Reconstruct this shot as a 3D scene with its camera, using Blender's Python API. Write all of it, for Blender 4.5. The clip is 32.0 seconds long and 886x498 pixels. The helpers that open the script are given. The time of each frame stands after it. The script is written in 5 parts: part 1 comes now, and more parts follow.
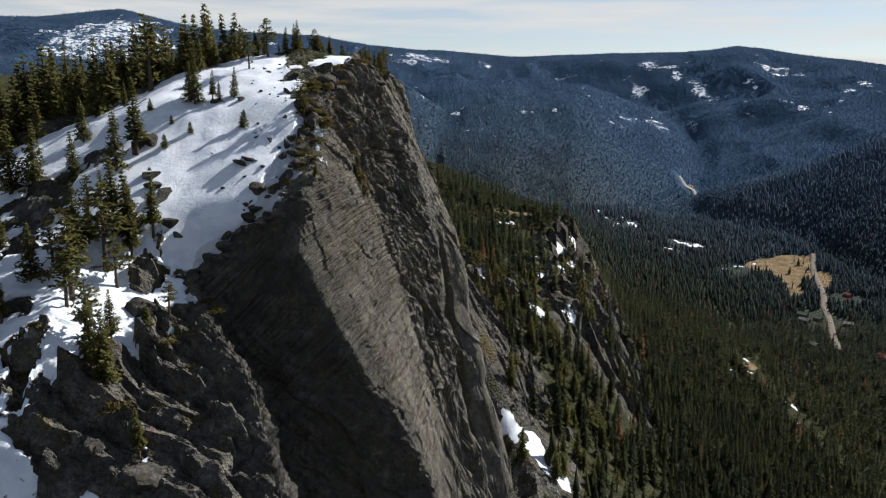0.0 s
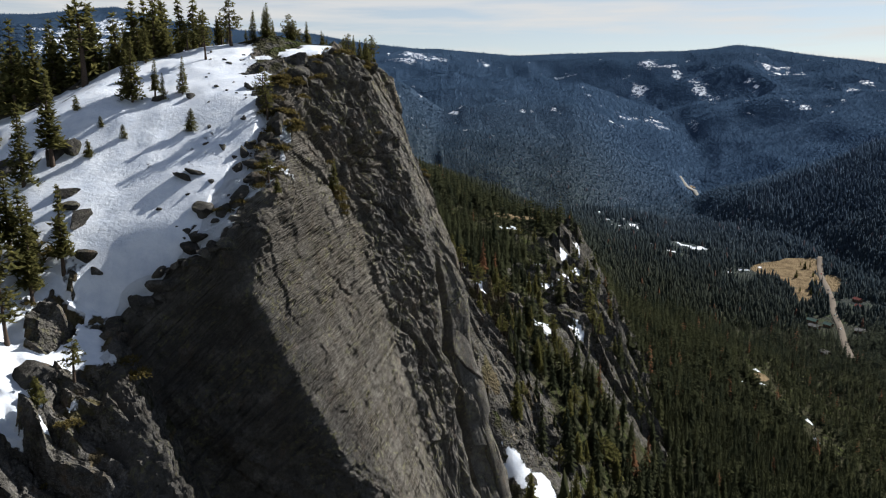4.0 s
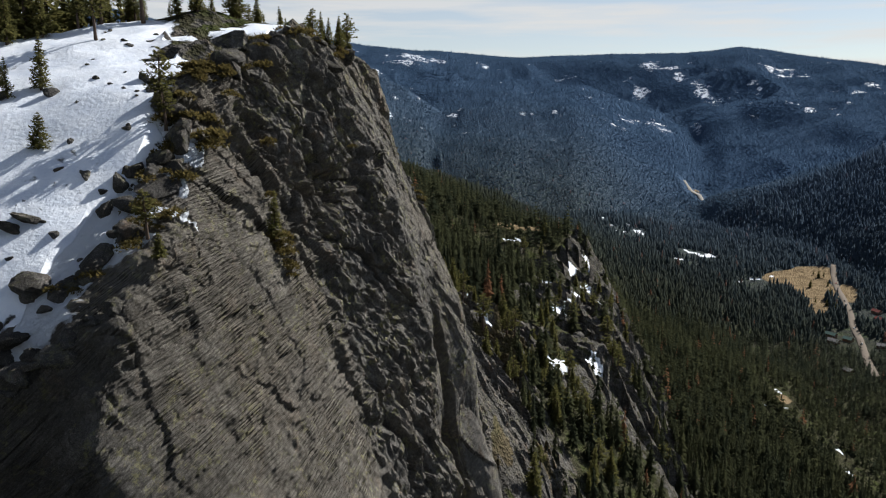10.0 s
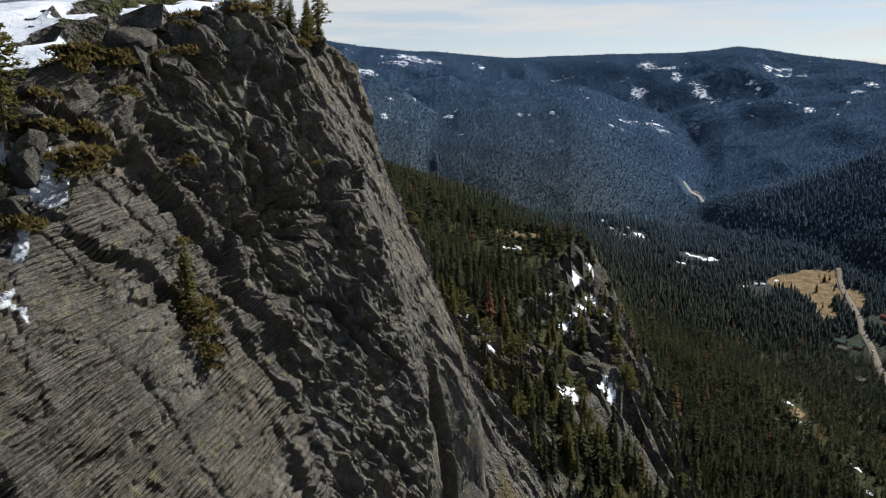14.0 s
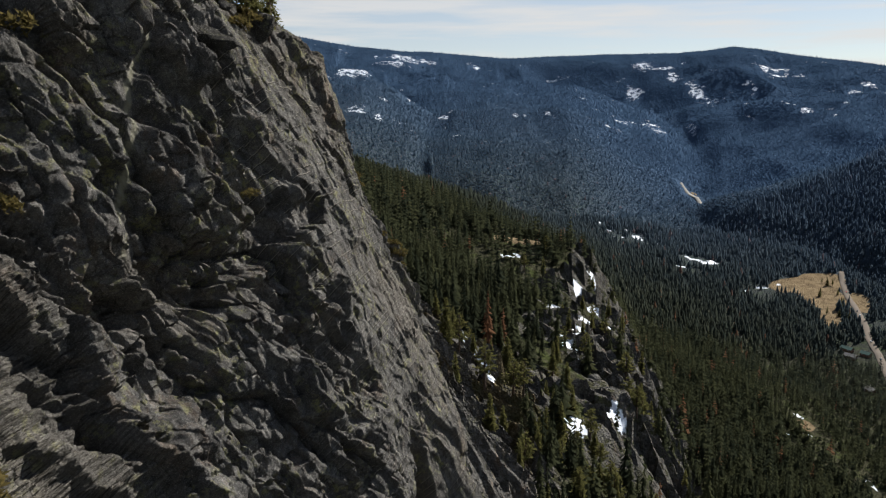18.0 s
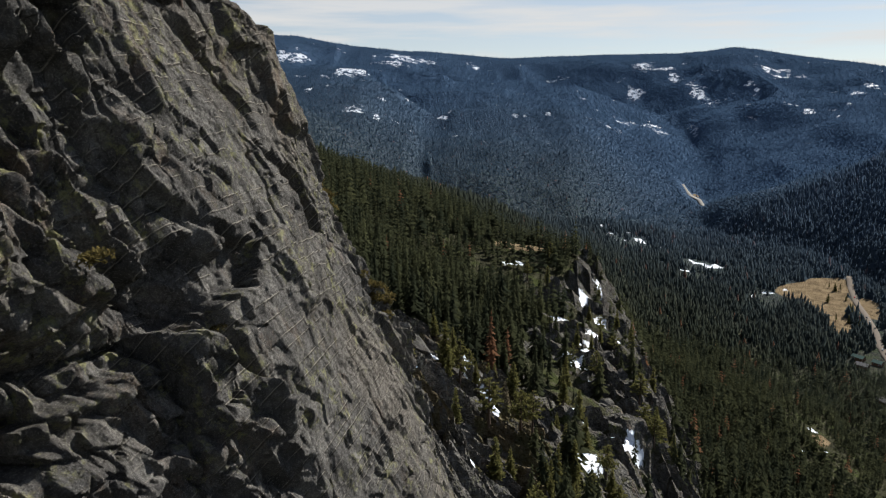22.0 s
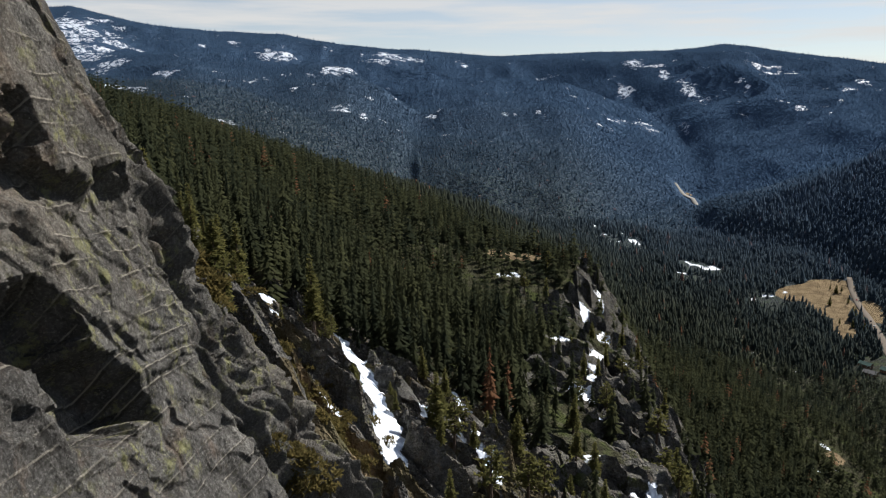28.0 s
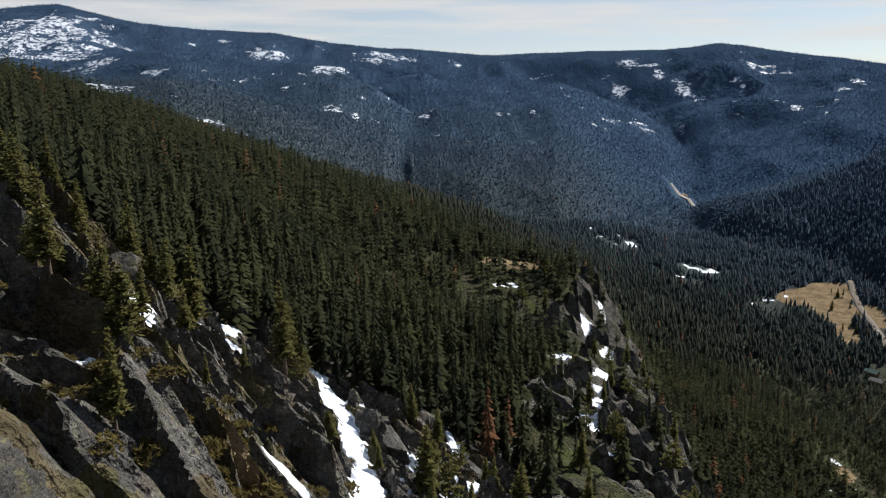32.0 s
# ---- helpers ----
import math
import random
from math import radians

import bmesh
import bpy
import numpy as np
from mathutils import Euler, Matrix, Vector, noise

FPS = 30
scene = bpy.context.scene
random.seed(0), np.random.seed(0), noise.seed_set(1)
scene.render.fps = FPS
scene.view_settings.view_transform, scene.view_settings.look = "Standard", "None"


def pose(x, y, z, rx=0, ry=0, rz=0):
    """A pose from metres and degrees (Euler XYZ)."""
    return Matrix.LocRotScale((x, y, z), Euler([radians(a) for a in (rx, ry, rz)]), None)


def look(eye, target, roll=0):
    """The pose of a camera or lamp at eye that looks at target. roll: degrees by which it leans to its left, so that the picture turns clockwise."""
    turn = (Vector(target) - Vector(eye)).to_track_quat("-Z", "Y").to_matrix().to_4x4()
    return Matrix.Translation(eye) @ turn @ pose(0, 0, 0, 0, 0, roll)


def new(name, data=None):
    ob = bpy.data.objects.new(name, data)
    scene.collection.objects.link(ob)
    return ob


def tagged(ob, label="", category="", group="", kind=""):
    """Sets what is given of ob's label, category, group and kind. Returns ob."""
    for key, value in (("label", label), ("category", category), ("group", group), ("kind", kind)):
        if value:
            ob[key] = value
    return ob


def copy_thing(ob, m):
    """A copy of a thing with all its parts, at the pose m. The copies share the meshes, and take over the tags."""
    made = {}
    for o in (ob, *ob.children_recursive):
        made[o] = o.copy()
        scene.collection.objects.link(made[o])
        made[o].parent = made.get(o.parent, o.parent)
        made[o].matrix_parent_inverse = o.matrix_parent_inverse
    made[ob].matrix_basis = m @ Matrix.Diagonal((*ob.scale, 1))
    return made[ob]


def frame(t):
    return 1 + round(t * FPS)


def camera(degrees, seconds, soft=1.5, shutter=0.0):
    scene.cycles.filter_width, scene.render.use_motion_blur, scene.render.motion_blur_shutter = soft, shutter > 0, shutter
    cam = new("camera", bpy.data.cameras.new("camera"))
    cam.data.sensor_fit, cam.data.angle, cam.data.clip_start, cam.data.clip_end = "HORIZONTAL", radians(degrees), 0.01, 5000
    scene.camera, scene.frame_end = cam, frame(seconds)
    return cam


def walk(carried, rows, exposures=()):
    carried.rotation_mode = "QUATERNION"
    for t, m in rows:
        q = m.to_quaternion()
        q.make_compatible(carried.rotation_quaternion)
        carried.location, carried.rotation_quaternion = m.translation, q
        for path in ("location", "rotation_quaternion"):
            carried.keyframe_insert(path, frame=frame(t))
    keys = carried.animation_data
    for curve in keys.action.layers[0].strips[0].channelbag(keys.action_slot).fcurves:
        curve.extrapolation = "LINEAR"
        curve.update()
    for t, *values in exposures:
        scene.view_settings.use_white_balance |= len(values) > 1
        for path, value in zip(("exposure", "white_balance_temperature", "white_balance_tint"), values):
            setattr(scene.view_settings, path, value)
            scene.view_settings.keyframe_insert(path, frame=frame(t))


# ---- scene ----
cam = camera(64.1, 32.0, 1.15)
METRES, EYE, TILT, LEAN, TURN = 260.0, 400.0, -11.9, 0.0, 0.0
ROWS = [
    (0.0, 0.0, 0.0, 0.0, 0.0, 0.0, -0.0),
    (0.5, 0.0, 0.0165, 0.0037, -0.03, -0.0, -0.0),
    (1.0, 0.0, 0.0331, 0.0074, -0.06, -0.01, 0.01),
    (1.5, 0.0001, 0.0496, 0.011, -0.1, -0.02, 0.01),
    (2.0, 0.0003, 0.0665, 0.0148, -0.13, -0.02, 0.02),
    (2.5, 0.0005, 0.0835, 0.0183, -0.14, -0.03, 0.03),
    (3.0, 0.0008, 0.1008, 0.0214, -0.17, -0.05, 0.02),
    (3.5, 0.0009, 0.1182, 0.0243, -0.17, -0.06, 0.01),
    (5.5, 0.0007, 0.1876, 0.0358, -0.17, -0.05, -0.04),
    (6.0, 0.0006, 0.2053, 0.0393, -0.18, -0.03, -0.03),
    (6.5, 0.0003, 0.2217, 0.0427, -0.2, -0.03, -0.02),
    (7.0, 0.0002, 0.2391, 0.0463, -0.23, -0.04, 0.01),
    (7.5, 0.0001, 0.2565, 0.0498, -0.23, -0.01, 0.03),
    (8.0, 0.0001, 0.2739, 0.0537, -0.25, 0.01, 0.01),
    (8.5, 0.0002, 0.2911, 0.0574, -0.27, 0.06, 0.02),
    (9.0, 0.0002, 0.3084, 0.0614, -0.29, 0.08, 0.01),
    (9.5, 0.0002, 0.3255, 0.0651, -0.28, 0.11, 0.02),
    (10.0, 0.0002, 0.3424, 0.0686, -0.28, 0.13, 0.0),
    (10.5, 0.0001, 0.3591, 0.0719, -0.27, 0.15, -0.01),
    (11.0, 0.0, 0.3754, 0.0752, -0.27, 0.17, -0.0),
    (11.5, -0.0001, 0.3917, 0.0786, -0.29, 0.19, 0.03),
    (12.0, -0.0003, 0.4078, 0.082, -0.33, 0.2, 0.07),
    (12.5, -0.0002, 0.4236, 0.0855, -0.37, 0.19, 0.12),
    (13.0, -0.0001, 0.4393, 0.0888, -0.43, 0.19, 0.17),
    (13.5, 0.0, 0.4548, 0.0921, -0.49, 0.21, 0.23),
    (14.0, 0.0002, 0.4701, 0.0955, -0.55, 0.21, 0.25),
    (14.5, 0.0004, 0.4854, 0.0988, -0.61, 0.2, 0.27),
    (16.5, 0.0019, 0.5445, 0.1118, -0.85, 0.21, 0.36),
    (17.0, 0.0024, 0.5587, 0.1148, -0.89, 0.24, 0.4),
    (17.5, 0.0027, 0.5731, 0.1178, -0.93, 0.25, 0.39),
    (18.0, 0.0032, 0.5872, 0.1207, -0.95, 0.26, 0.39),
    (18.5, 0.0034, 0.6017, 0.1236, -0.98, 0.25, 0.4),
    (19.0, 0.0037, 0.6161, 0.1265, -1.01, 0.25, 0.38),
    (19.5, 0.0042, 0.6298, 0.1292, -1.0, 0.27, 0.39),
    (20.0, 0.0043, 0.6442, 0.1319, -1.02, 0.28, 0.34),
    (20.5, 0.0046, 0.658, 0.1346, -1.01, 0.3, 0.32),
    (21.0, 0.0048, 0.6721, 0.1374, -1.02, 0.3, 0.3),
    (21.5, 0.0049, 0.6864, 0.1401, -1.03, 0.28, 0.27),
    (22.0, 0.005, 0.7005, 0.143, -1.05, 0.27, 0.26),
    (22.5, 0.0052, 0.7146, 0.1458, -1.07, 0.26, 0.28),
    (23.0, 0.0055, 0.7289, 0.1486, -1.1, 0.24, 0.3),
    (23.5, 0.0059, 0.743, 0.1515, -1.15, 0.22, 0.33),
    (24.0, 0.0063, 0.7571, 0.1543, -1.21, 0.2, 0.37),
    (24.5, 0.0067, 0.7713, 0.1571, -1.26, 0.19, 0.4),
    (25.0, 0.0071, 0.7853, 0.1599, -1.3, 0.17, 0.41),
    (25.5, 0.0075, 0.7994, 0.1629, -1.37, 0.15, 0.45),
    (27.5, 0.0083, 0.8481, 0.1766, -1.76, 0.15, 0.67),
    (28.0, 0.009, 0.8636, 0.18, -1.87, 0.14, 0.73),
    (28.5, 0.0098, 0.8782, 0.1835, -1.95, 0.12, 0.77),
    (29.0, 0.0108, 0.8925, 0.1869, -2.04, 0.11, 0.8),
    (29.5, 0.0114, 0.907, 0.19, -2.11, 0.11, 0.82),
    (30.0, 0.0122, 0.9212, 0.1934, -2.19, 0.1, 0.83),
    (30.5, 0.0131, 0.9354, 0.1967, -2.25, 0.09, 0.83),
    (31.0, 0.0139, 0.9496, 0.2, -2.3, 0.09, 0.84),
    (31.5, 0.0144, 0.9638, 0.2032, -2.34, 0.08, 0.83),
    (32.0, 0.015, 0.9779, 0.2062, -2.39, 0.09, 0.83),
]
walk(cam, [(t, pose(0, 0, EYE, TILT, LEAN, TURN) @ pose(METRES * x, METRES * y, METRES * z, 90 + pitch, roll, yaw)) for t, x, y, z, yaw, pitch, roll in ROWS],
     exposures=[(0.0, 0.80), (32.0, 0.80)])

# ---- world, sun, exposure ----
SUN_AZ, SUN_EL = 49.0, 36.0          # degrees right of +y, degrees above the horizon
world = bpy.data.worlds.new("sky")
scene.world = world
world.use_nodes = True
wn, wl = world.node_tree.nodes, world.node_tree.links
wn.clear()
w_out = wn.new("ShaderNodeOutputWorld")
w_bg = wn.new("ShaderNodeBackground")
w_sky = wn.new("ShaderNodeTexSky")
w_sky.sky_type = "NISHITA"
w_sky.sun_disc = False
w_sky.sun_elevation = radians(SUN_EL)
w_sky.sun_rotation = radians(SUN_AZ)
w_sky.altitude = 2000
w_sky.air_density, w_sky.dust_density, w_sky.ozone_density = 1.0, 0.6, 1.0
w_tc = wn.new("ShaderNodeTexCoord")
w_map = wn.new("ShaderNodeMapping")
w_map.inputs["Scale"].default_value = (2.2, 2.2, 26.0)
w_map.inputs["Rotation"].default_value = (0.0, radians(1.5), 0.0)
w_no = wn.new("ShaderNodeTexNoise")
w_no.inputs["Scale"].default_value = 1.7
w_no.inputs["Detail"].default_value = 6.0
w_no.inputs["Roughness"].default_value = 0.55
w_ramp = wn.new("ShaderNodeMapRange")
w_ramp.inputs["From Min"].default_value = 0.42
w_ramp.inputs["From Max"].default_value = 0.63
w_ramp.inputs["To Min"].default_value = 0.42
w_ramp.inputs["To Max"].default_value = 0.95
w_mix = wn.new("ShaderNodeMix")
w_mix.data_type = "RGBA"
w_mix.inputs["B"].default_value = (8.35, 8.25, 8.1, 1)
wl.new(w_tc.outputs["Generated"], w_map.inputs["Vector"])
wl.new(w_map.outputs["Vector"], w_no.inputs["Vector"])
wl.new(w_no.outputs["Fac"], w_ramp.inputs["Value"])
w_sep = wn.new("ShaderNodeSeparateXYZ")
w_low = wn.new("ShaderNodeMapRange")
w_low.interpolation_type = "SMOOTHSTEP"
for key, v in (("From Min", 0.05), ("From Max", 0.34), ("To Min", 1.0), ("To Max", 0.22)):
    w_low.inputs[key].default_value = v
w_mul = wn.new("ShaderNodeMath")
w_mul.operation = "MULTIPLY"
wl.new(w_tc.outputs["Generated"], w_sep.inputs["Vector"])
wl.new(w_sep.outputs["Z"], w_low.inputs["Value"])
wl.new(w_ramp.outputs["Result"], w_mul.inputs[0])
wl.new(w_low.outputs["Result"], w_mul.inputs[1])
wl.new(w_mul.outputs["Value"], w_mix.inputs["Factor"])
wl.new(w_sky.outputs["Color"], w_mix.inputs["A"])
wl.new(w_mix.outputs["Result"], w_bg.inputs["Color"])
wl.new(w_bg.outputs["Background"], w_out.inputs["Surface"])
w_bg.inputs["Strength"].default_value = 0.052

sun = new("sun", bpy.data.lights.new("sun", "SUN"))
sun.data.energy = 5.0
sun.data.angle = radians(0.53)
sun.data.color = (0.985, 0.955, 0.91)
sun.matrix_world = look((0, 0, 900), (-math.sin(radians(SUN_AZ)) * math.cos(radians(SUN_EL)),
                                      -math.cos(radians(SUN_AZ)) * math.cos(radians(SUN_EL)),
                                      900 - math.sin(radians(SUN_EL))))


# ---- noise on arrays ----
def lattice(ix, iy, iz, seed):
    h = (ix.astype(np.uint32) * np.uint32(374761393) + iy.astype(np.uint32) * np.uint32(668265263)
         + iz.astype(np.uint32) * np.uint32(2147483647) + np.uint32(seed * 974634777 % 4294967295))
    h = (h ^ (h >> np.uint32(13))) * np.uint32(1274126177)
    h = (h ^ (h >> np.uint32(16))) * np.uint32(2246822519)
    return ((h ^ (h >> np.uint32(15))) & np.uint32(0xFFFFFF)).astype(np.float32) / np.float32(16777215.0)


def vnoise(x, y, z, seed=0):
    """Smooth value noise in -1..1."""
    x, y, z = (np.asarray(v, dtype=np.float32) for v in (x, y, z))
    fx, fy, fz = np.floor(x), np.floor(y), np.floor(z)
    ix, iy, iz = (v.astype(np.int64) for v in (fx, fy, fz))
    tx, ty, tz = x - fx, y - fy, z - fz
    tx, ty, tz = (t * t * t * (t * (t * 6 - 15) + 10) for t in (tx, ty, tz))
    total = 0
    for dx in (0, 1):
        wx = tx if dx else 1 - tx
        for dy in (0, 1):
            wy = ty if dy else 1 - ty
            for dz in (0, 1):
                wz = tz if dz else 1 - tz
                total = total + wx * wy * wz * lattice(ix + dx, iy + dy, iz + dz, seed)
    return total * 2 - 1


def fbm(x, y, z, octaves=4, seed=0, gain=0.5):
    total, amp, f, norm = 0, 1.0, 1.0, 0.0
    for k in range(octaves):
        total = total + amp * vnoise(x * f, y * f, z * f, seed + k)
        norm += amp
        amp *= gain
        f *= 2.03
    return total / norm


def cells(x, y, z, seed=0):
    """Jittered cells: nearest and second nearest distance, the cell's random number, and a random tilted plane over each cell."""
    x, y, z = (np.asarray(v, dtype=np.float32) for v in (x, y, z))
    fx, fy, fz = (np.floor(v).astype(np.int64) for v in (x, y, z))
    f1 = np.full(x.shape, 9.0, np.float32)
    f2, ident, ox, oy, oz = f1.copy(), f1 * 0, f1 * 0, f1 * 0, f1 * 0
    for dx in (-1, 0, 1):
        for dy in (-1, 0, 1):
            for dz in (-1, 0, 1):
                cx, cy, cz = fx + dx, fy + dy, fz + dz
                vx, vy, vz = (x - cx - lattice(cx, cy, cz, seed), y - cy - lattice(cx, cy, cz, seed + 1), z - cz - lattice(cx, cy, cz, seed + 2))
                d = np.sqrt(vx * vx + vy * vy + vz * vz)
                near = d < f1
                f2 = np.where(near, f1, np.minimum(f2, d))
                ident = np.where(near, lattice(cx, cy, cz, seed + 3), ident)
                ox, oy, oz = np.where(near, vx, ox), np.where(near, vy, oy), np.where(near, vz, oz)
                f1 = np.where(near, d, f1)
    plane = ox * ((ident * 91.7) % 1 - 0.5) + oy * ((ident * 37.3) % 1 - 0.5) + oz * ((ident * 53.9) % 1 - 0.5)
    return f1, f2, ident, plane


def smooth(a, b, v):
    t = np.clip((v - a) / (b - a), 0, 1)
    return t * t * (3 - 2 * t)


def flakes(across, along, wide, long, seed, saw=0.0):
    """Rows of rock flakes: blocks end to end, each standing out and leaning by chance; saw tilts them all one way."""
    u = across / wide + 0.55 * vnoise(along / (1.1 * long), across / (3 * wide), 0 * across, seed)
    near_row = np.floor(u).astype(np.int64)
    soft = min(0.45, max(0.12, 0.55 / wide))
    turn = smooth(1 - soft, 1.0, u - near_row)
    shape = 0
    for i, part_of in ((0, 1 - turn), (1, turn)):
        row = near_row + i
        v = along / long + 7 * lattice(row, row * 0, row * 0, seed + 1) + 0.35 * (u - row) + 0.2 * vnoise(across / wide * 1.7, along / wide * 0.7, 0 * across, seed + 2)
        step = np.floor(v).astype(np.int64)
        end = smooth(1 - soft, 1.0, v - step)
        for k, share in ((0, 1 - end), (1, end)):
            out, lean, dip = (lattice(row, step + k, row * 0, seed + j) - 0.5 for j in (3, 4, 5))
            shape = shape + part_of * share * (out + (1.1 * lean - saw) * (u - row - 0.5) + 0.9 * dip * (v - step - k - 0.5))
    return shape


# ---- the lie of the land: break lines from west to east, each as (y, x, z) ----
LINES = [
    [(-400, -2600, 330), (900, -2600, 430), (2300, -2600, 300)],
    [(-400, -900, 330), (300, -900, 400), (900, -1000, 440), (1500, -900, 330), (2460, -900, 290)],
    [(-400, -300, 320), (110, -180, 342), (180, -150, 376), (235, -140, 389), (320, -160, 398), (480, -220, 406),
     (850, -330, 424), (1140, -330, 395), (1700, -330, 240), (2460, -330, 230)],
    [(-400, -70, 280), (60, -78, 262), (86, -76, 318), (102, -74, 350), (110, -72, 355), (150, -74, 374), (185, -78, 397), (210, -72, 408), (228, -56, 414),
     (240, -46, 417), (275, -52, 406), (300, -62, 388), (345, -64, 378), (398, -68, 382), (440, -90, 376), (560, -120, 362),
     (850, -150, 355), (1140, -160, 335), (1700, -150, 205), (2460, -150, 200)],
    [(-400, -40, 250), (60, -28, 240), (86, -26, 296), (103, -28, 331), (122, -37, 346), (138, -50, 355), (150, -56, 363), (158, -44, 376),
     (180, -37, 392), (190, -38, 400), (207, -34, 406), (216, -31, 409.5), (238, -29, 413), (262, -28, 408), (275, -36, 403), (292, -46, 390),
     (312, -28, 377), (330, -25, 371), (365, -43, 366), (415, -43, 344), (440, -26, 326), (480, -20, 318), (560, -10, 305),
     (680, 0, 280), (820, 60, 276), (1000, 20, 285), (1300, 0, 270), (1700, 0, 185), (2460, 0, 185)],
    [(-400, 0, 190), (60, -5, 230), (150, 2, 228), (200, 6, 232), (250, 10, 246), (275, 14, 262), (300, -2, 330),
     (315, -5, 345), (365, 4, 312), (400, 12, 304), (425, 9, 304), (446, 14, 295), (467, 40, 280), (560, 60, 272),
     (680, 80, 258), (740, 116, 262), (800, 138, 270), (900, 120, 240), (1000, 120, 228), (1300, 115, 232), (1700, 150, 160), (2460, 150, 165)],
    [(-400, 60, 140), (60, 40, 190), (150, 44, 200), (272, 34, 262), (300, 38, 266), (330, 44, 268), (400, 62, 270),
     (440, 80, 266), (467, 92, 258), (548, 112, 250), (600, 132, 234), (690, 150, 228), (740, 152, 226), (800, 152, 262),
     (840, 156, 240), (1000, 180, 190), (1300, 220, 170), (1700, 300, 135), (2460, 300, 150)],
    [(-400, 200, 90), (150, 120, 140), (300, 120, 170), (450, 150, 160), (580, 178, 140), (690, 205, 142), (795, 210, 150),
     (1000, 260, 120), (1300, 340, 108), (1700, 420, 112), (2460, 450, 120)],
    [(-400, 350, 80), (300, 330, 90), (700, 400, 78), (961, 440, 76), (1331, 520, 86), (1700, 580, 93), (2460, 640, 100)],
    [(-400, 900, 80), (700, 850, 80), (961, 800, 80), (1331, 830, 90), (1700, 930, 98), (2460, 900, 104)],
    [(-400, 1500, 250), (700, 1500, 250), (1400, 1500, 240), (2000, 1420, 262), (2600, 1500, 270)],
    [(-400, 2600, 420), (1000, 2600, 420), (2600, 2600, 400)],
]
# the skyline of the far mountains: bearing in degrees east of +y, height in metres
SKYLINE = [(-180, 560), (-90, 640), (-60, 760), (-38, 800), (-29.6, 850), (-24, 905), (-19, 820), (-10, 786), (-6, 742), (0, 705),
           (5.4, 672), (12, 682), (18.6, 684), (22.4, 716), (25.5, 670), (29, 630), (33, 580), (45, 560), (90, 520), (180, 560)]

# lower ridges before it: (bearing, distance, height) along the crest, then the fall of the near and the back side
RIDGES = [
    ([(-14, 3500, 60), (-8, 3450, 300), (-3, 3400, 470), (0, 3350, 492), (6, 3350, 490), (10.9, 3350, 462), (14, 3380, 415), (17.3, 3400, 362),
      (20, 3350, 290), (24, 3200, 215), (28, 3000, 140), (34, 2900, 40)], 0.22, 0.5),
    ([(-34, 3500, 560), (-24, 3400, 600), (-16, 3200, 600), (-13, 3100, 588), (-9, 3000, 545), (-6.8, 2950, 516), (-5.3, 2900, 495), (-2.1, 2800, 420), (1, 2650, 340), (5, 2500, 250), (10, 2400, 60)], 0.26, 0.5),
    ([(-34, 2300, 480), (-24, 2300, 470), (-17, 2250, 455), (-12, 2200, 415), (-7, 2150, 345), (-2, 2100, 270), (4, 2100, 60)], 0.3, 0.45),
    ([(15, 2200, -20), (19, 2150, 92), (22, 2100, 150), (26.2, 2050, 192), (32, 2000, 272), (38, 2000, 345), (60, 2000, 420)], 0.42, 0.5),
]


def base_height(x, y):
    wx = x + 2.0 * vnoise(x / 17, y / 17, 0 * x, 41)
    wy = y + 2.0 * vnoise(x / 17, y / 17, 0 * x + 9, 42)
    z, last = None, None
    for line in LINES:
        ys, xs, zs = zip(*line)
        lx, lz = np.interp(wy, ys, xs), np.interp(wy, ys, zs)
        if z is None:
            z = lz
        else:
            z = z + np.clip((wx - last[0]) / np.maximum(lx - last[0], 0.5), 0, 1) * (lz - last[1])
        last = (lx, lz)
    r = np.hypot(x, y - 127)
    bearing = np.degrees(np.arctan2(x, y - 127))
    crest = np.interp(bearing, [a for a, _ in SKYLINE], [b for _, b in SKYLINE])
    rise = smooth(2300, 4400, r)
    rise = np.where(r > 4400, 1 - 0.35 * smooth(4400, 5200, r), rise ** 1.35)
    z = z + (crest - 16 - np.minimum(z, 420)) * rise
    # side ridges in front of the skyline, each with a rounded crest and gullied flanks
    folds = 1 - np.abs(vnoise(x / 330, y / 330, 0 * x, 7)) - 0.45 * np.abs(vnoise(x / 140, y / 140, 0 * x, 8))
    for rows, near_fall, back_fall in RIDGES:
        at, far_off, high = zip(*rows)
        d = r - np.interp(bearing, at, far_off) + 70 * vnoise(bearing / 6.0, 0 * x, 0 * x + far_off[0], 9)
        top = np.interp(bearing, at, high) + 10 * vnoise(bearing / 4.0, 0 * x, 0 * x + far_off[0], 10)
        h = top - np.where(d < 0, near_fall, back_fall) * (np.sqrt(d * d + 90.0 ** 2) - 90)
        z = np.where(h > z - 40, 0.5 * (z + h + np.sqrt((z - h) ** 2 + 30.0 ** 2)) - 15.0 * smooth(40, 0, np.abs(z - h)), z)
    z = z + 38 * (folds - 0.45) * smooth(1900, 2900, r) * (1 - smooth(3800, 4300, r))
    z = z + 26 * fbm(x / 260, y / 260, 0 * x, 3, 17) * smooth(900, 2200, r) * (1 - 0.7 * smooth(4000, 4400, r))
    return z


def near_mask(x, y):
    """Where bare rock and broken ground lie: the top of the crag, its ledges and the ribs."""
    wander = 34 * fbm(x / 45, y / 45, 0 * x, 4, 43)
    a = smooth(-150, -110, x + wander) * (1 - smooth(40, 80, x + wander)) * smooth(40, 90, y + 0.6 * wander) * (1 - smooth(455, 500, y))
    return a


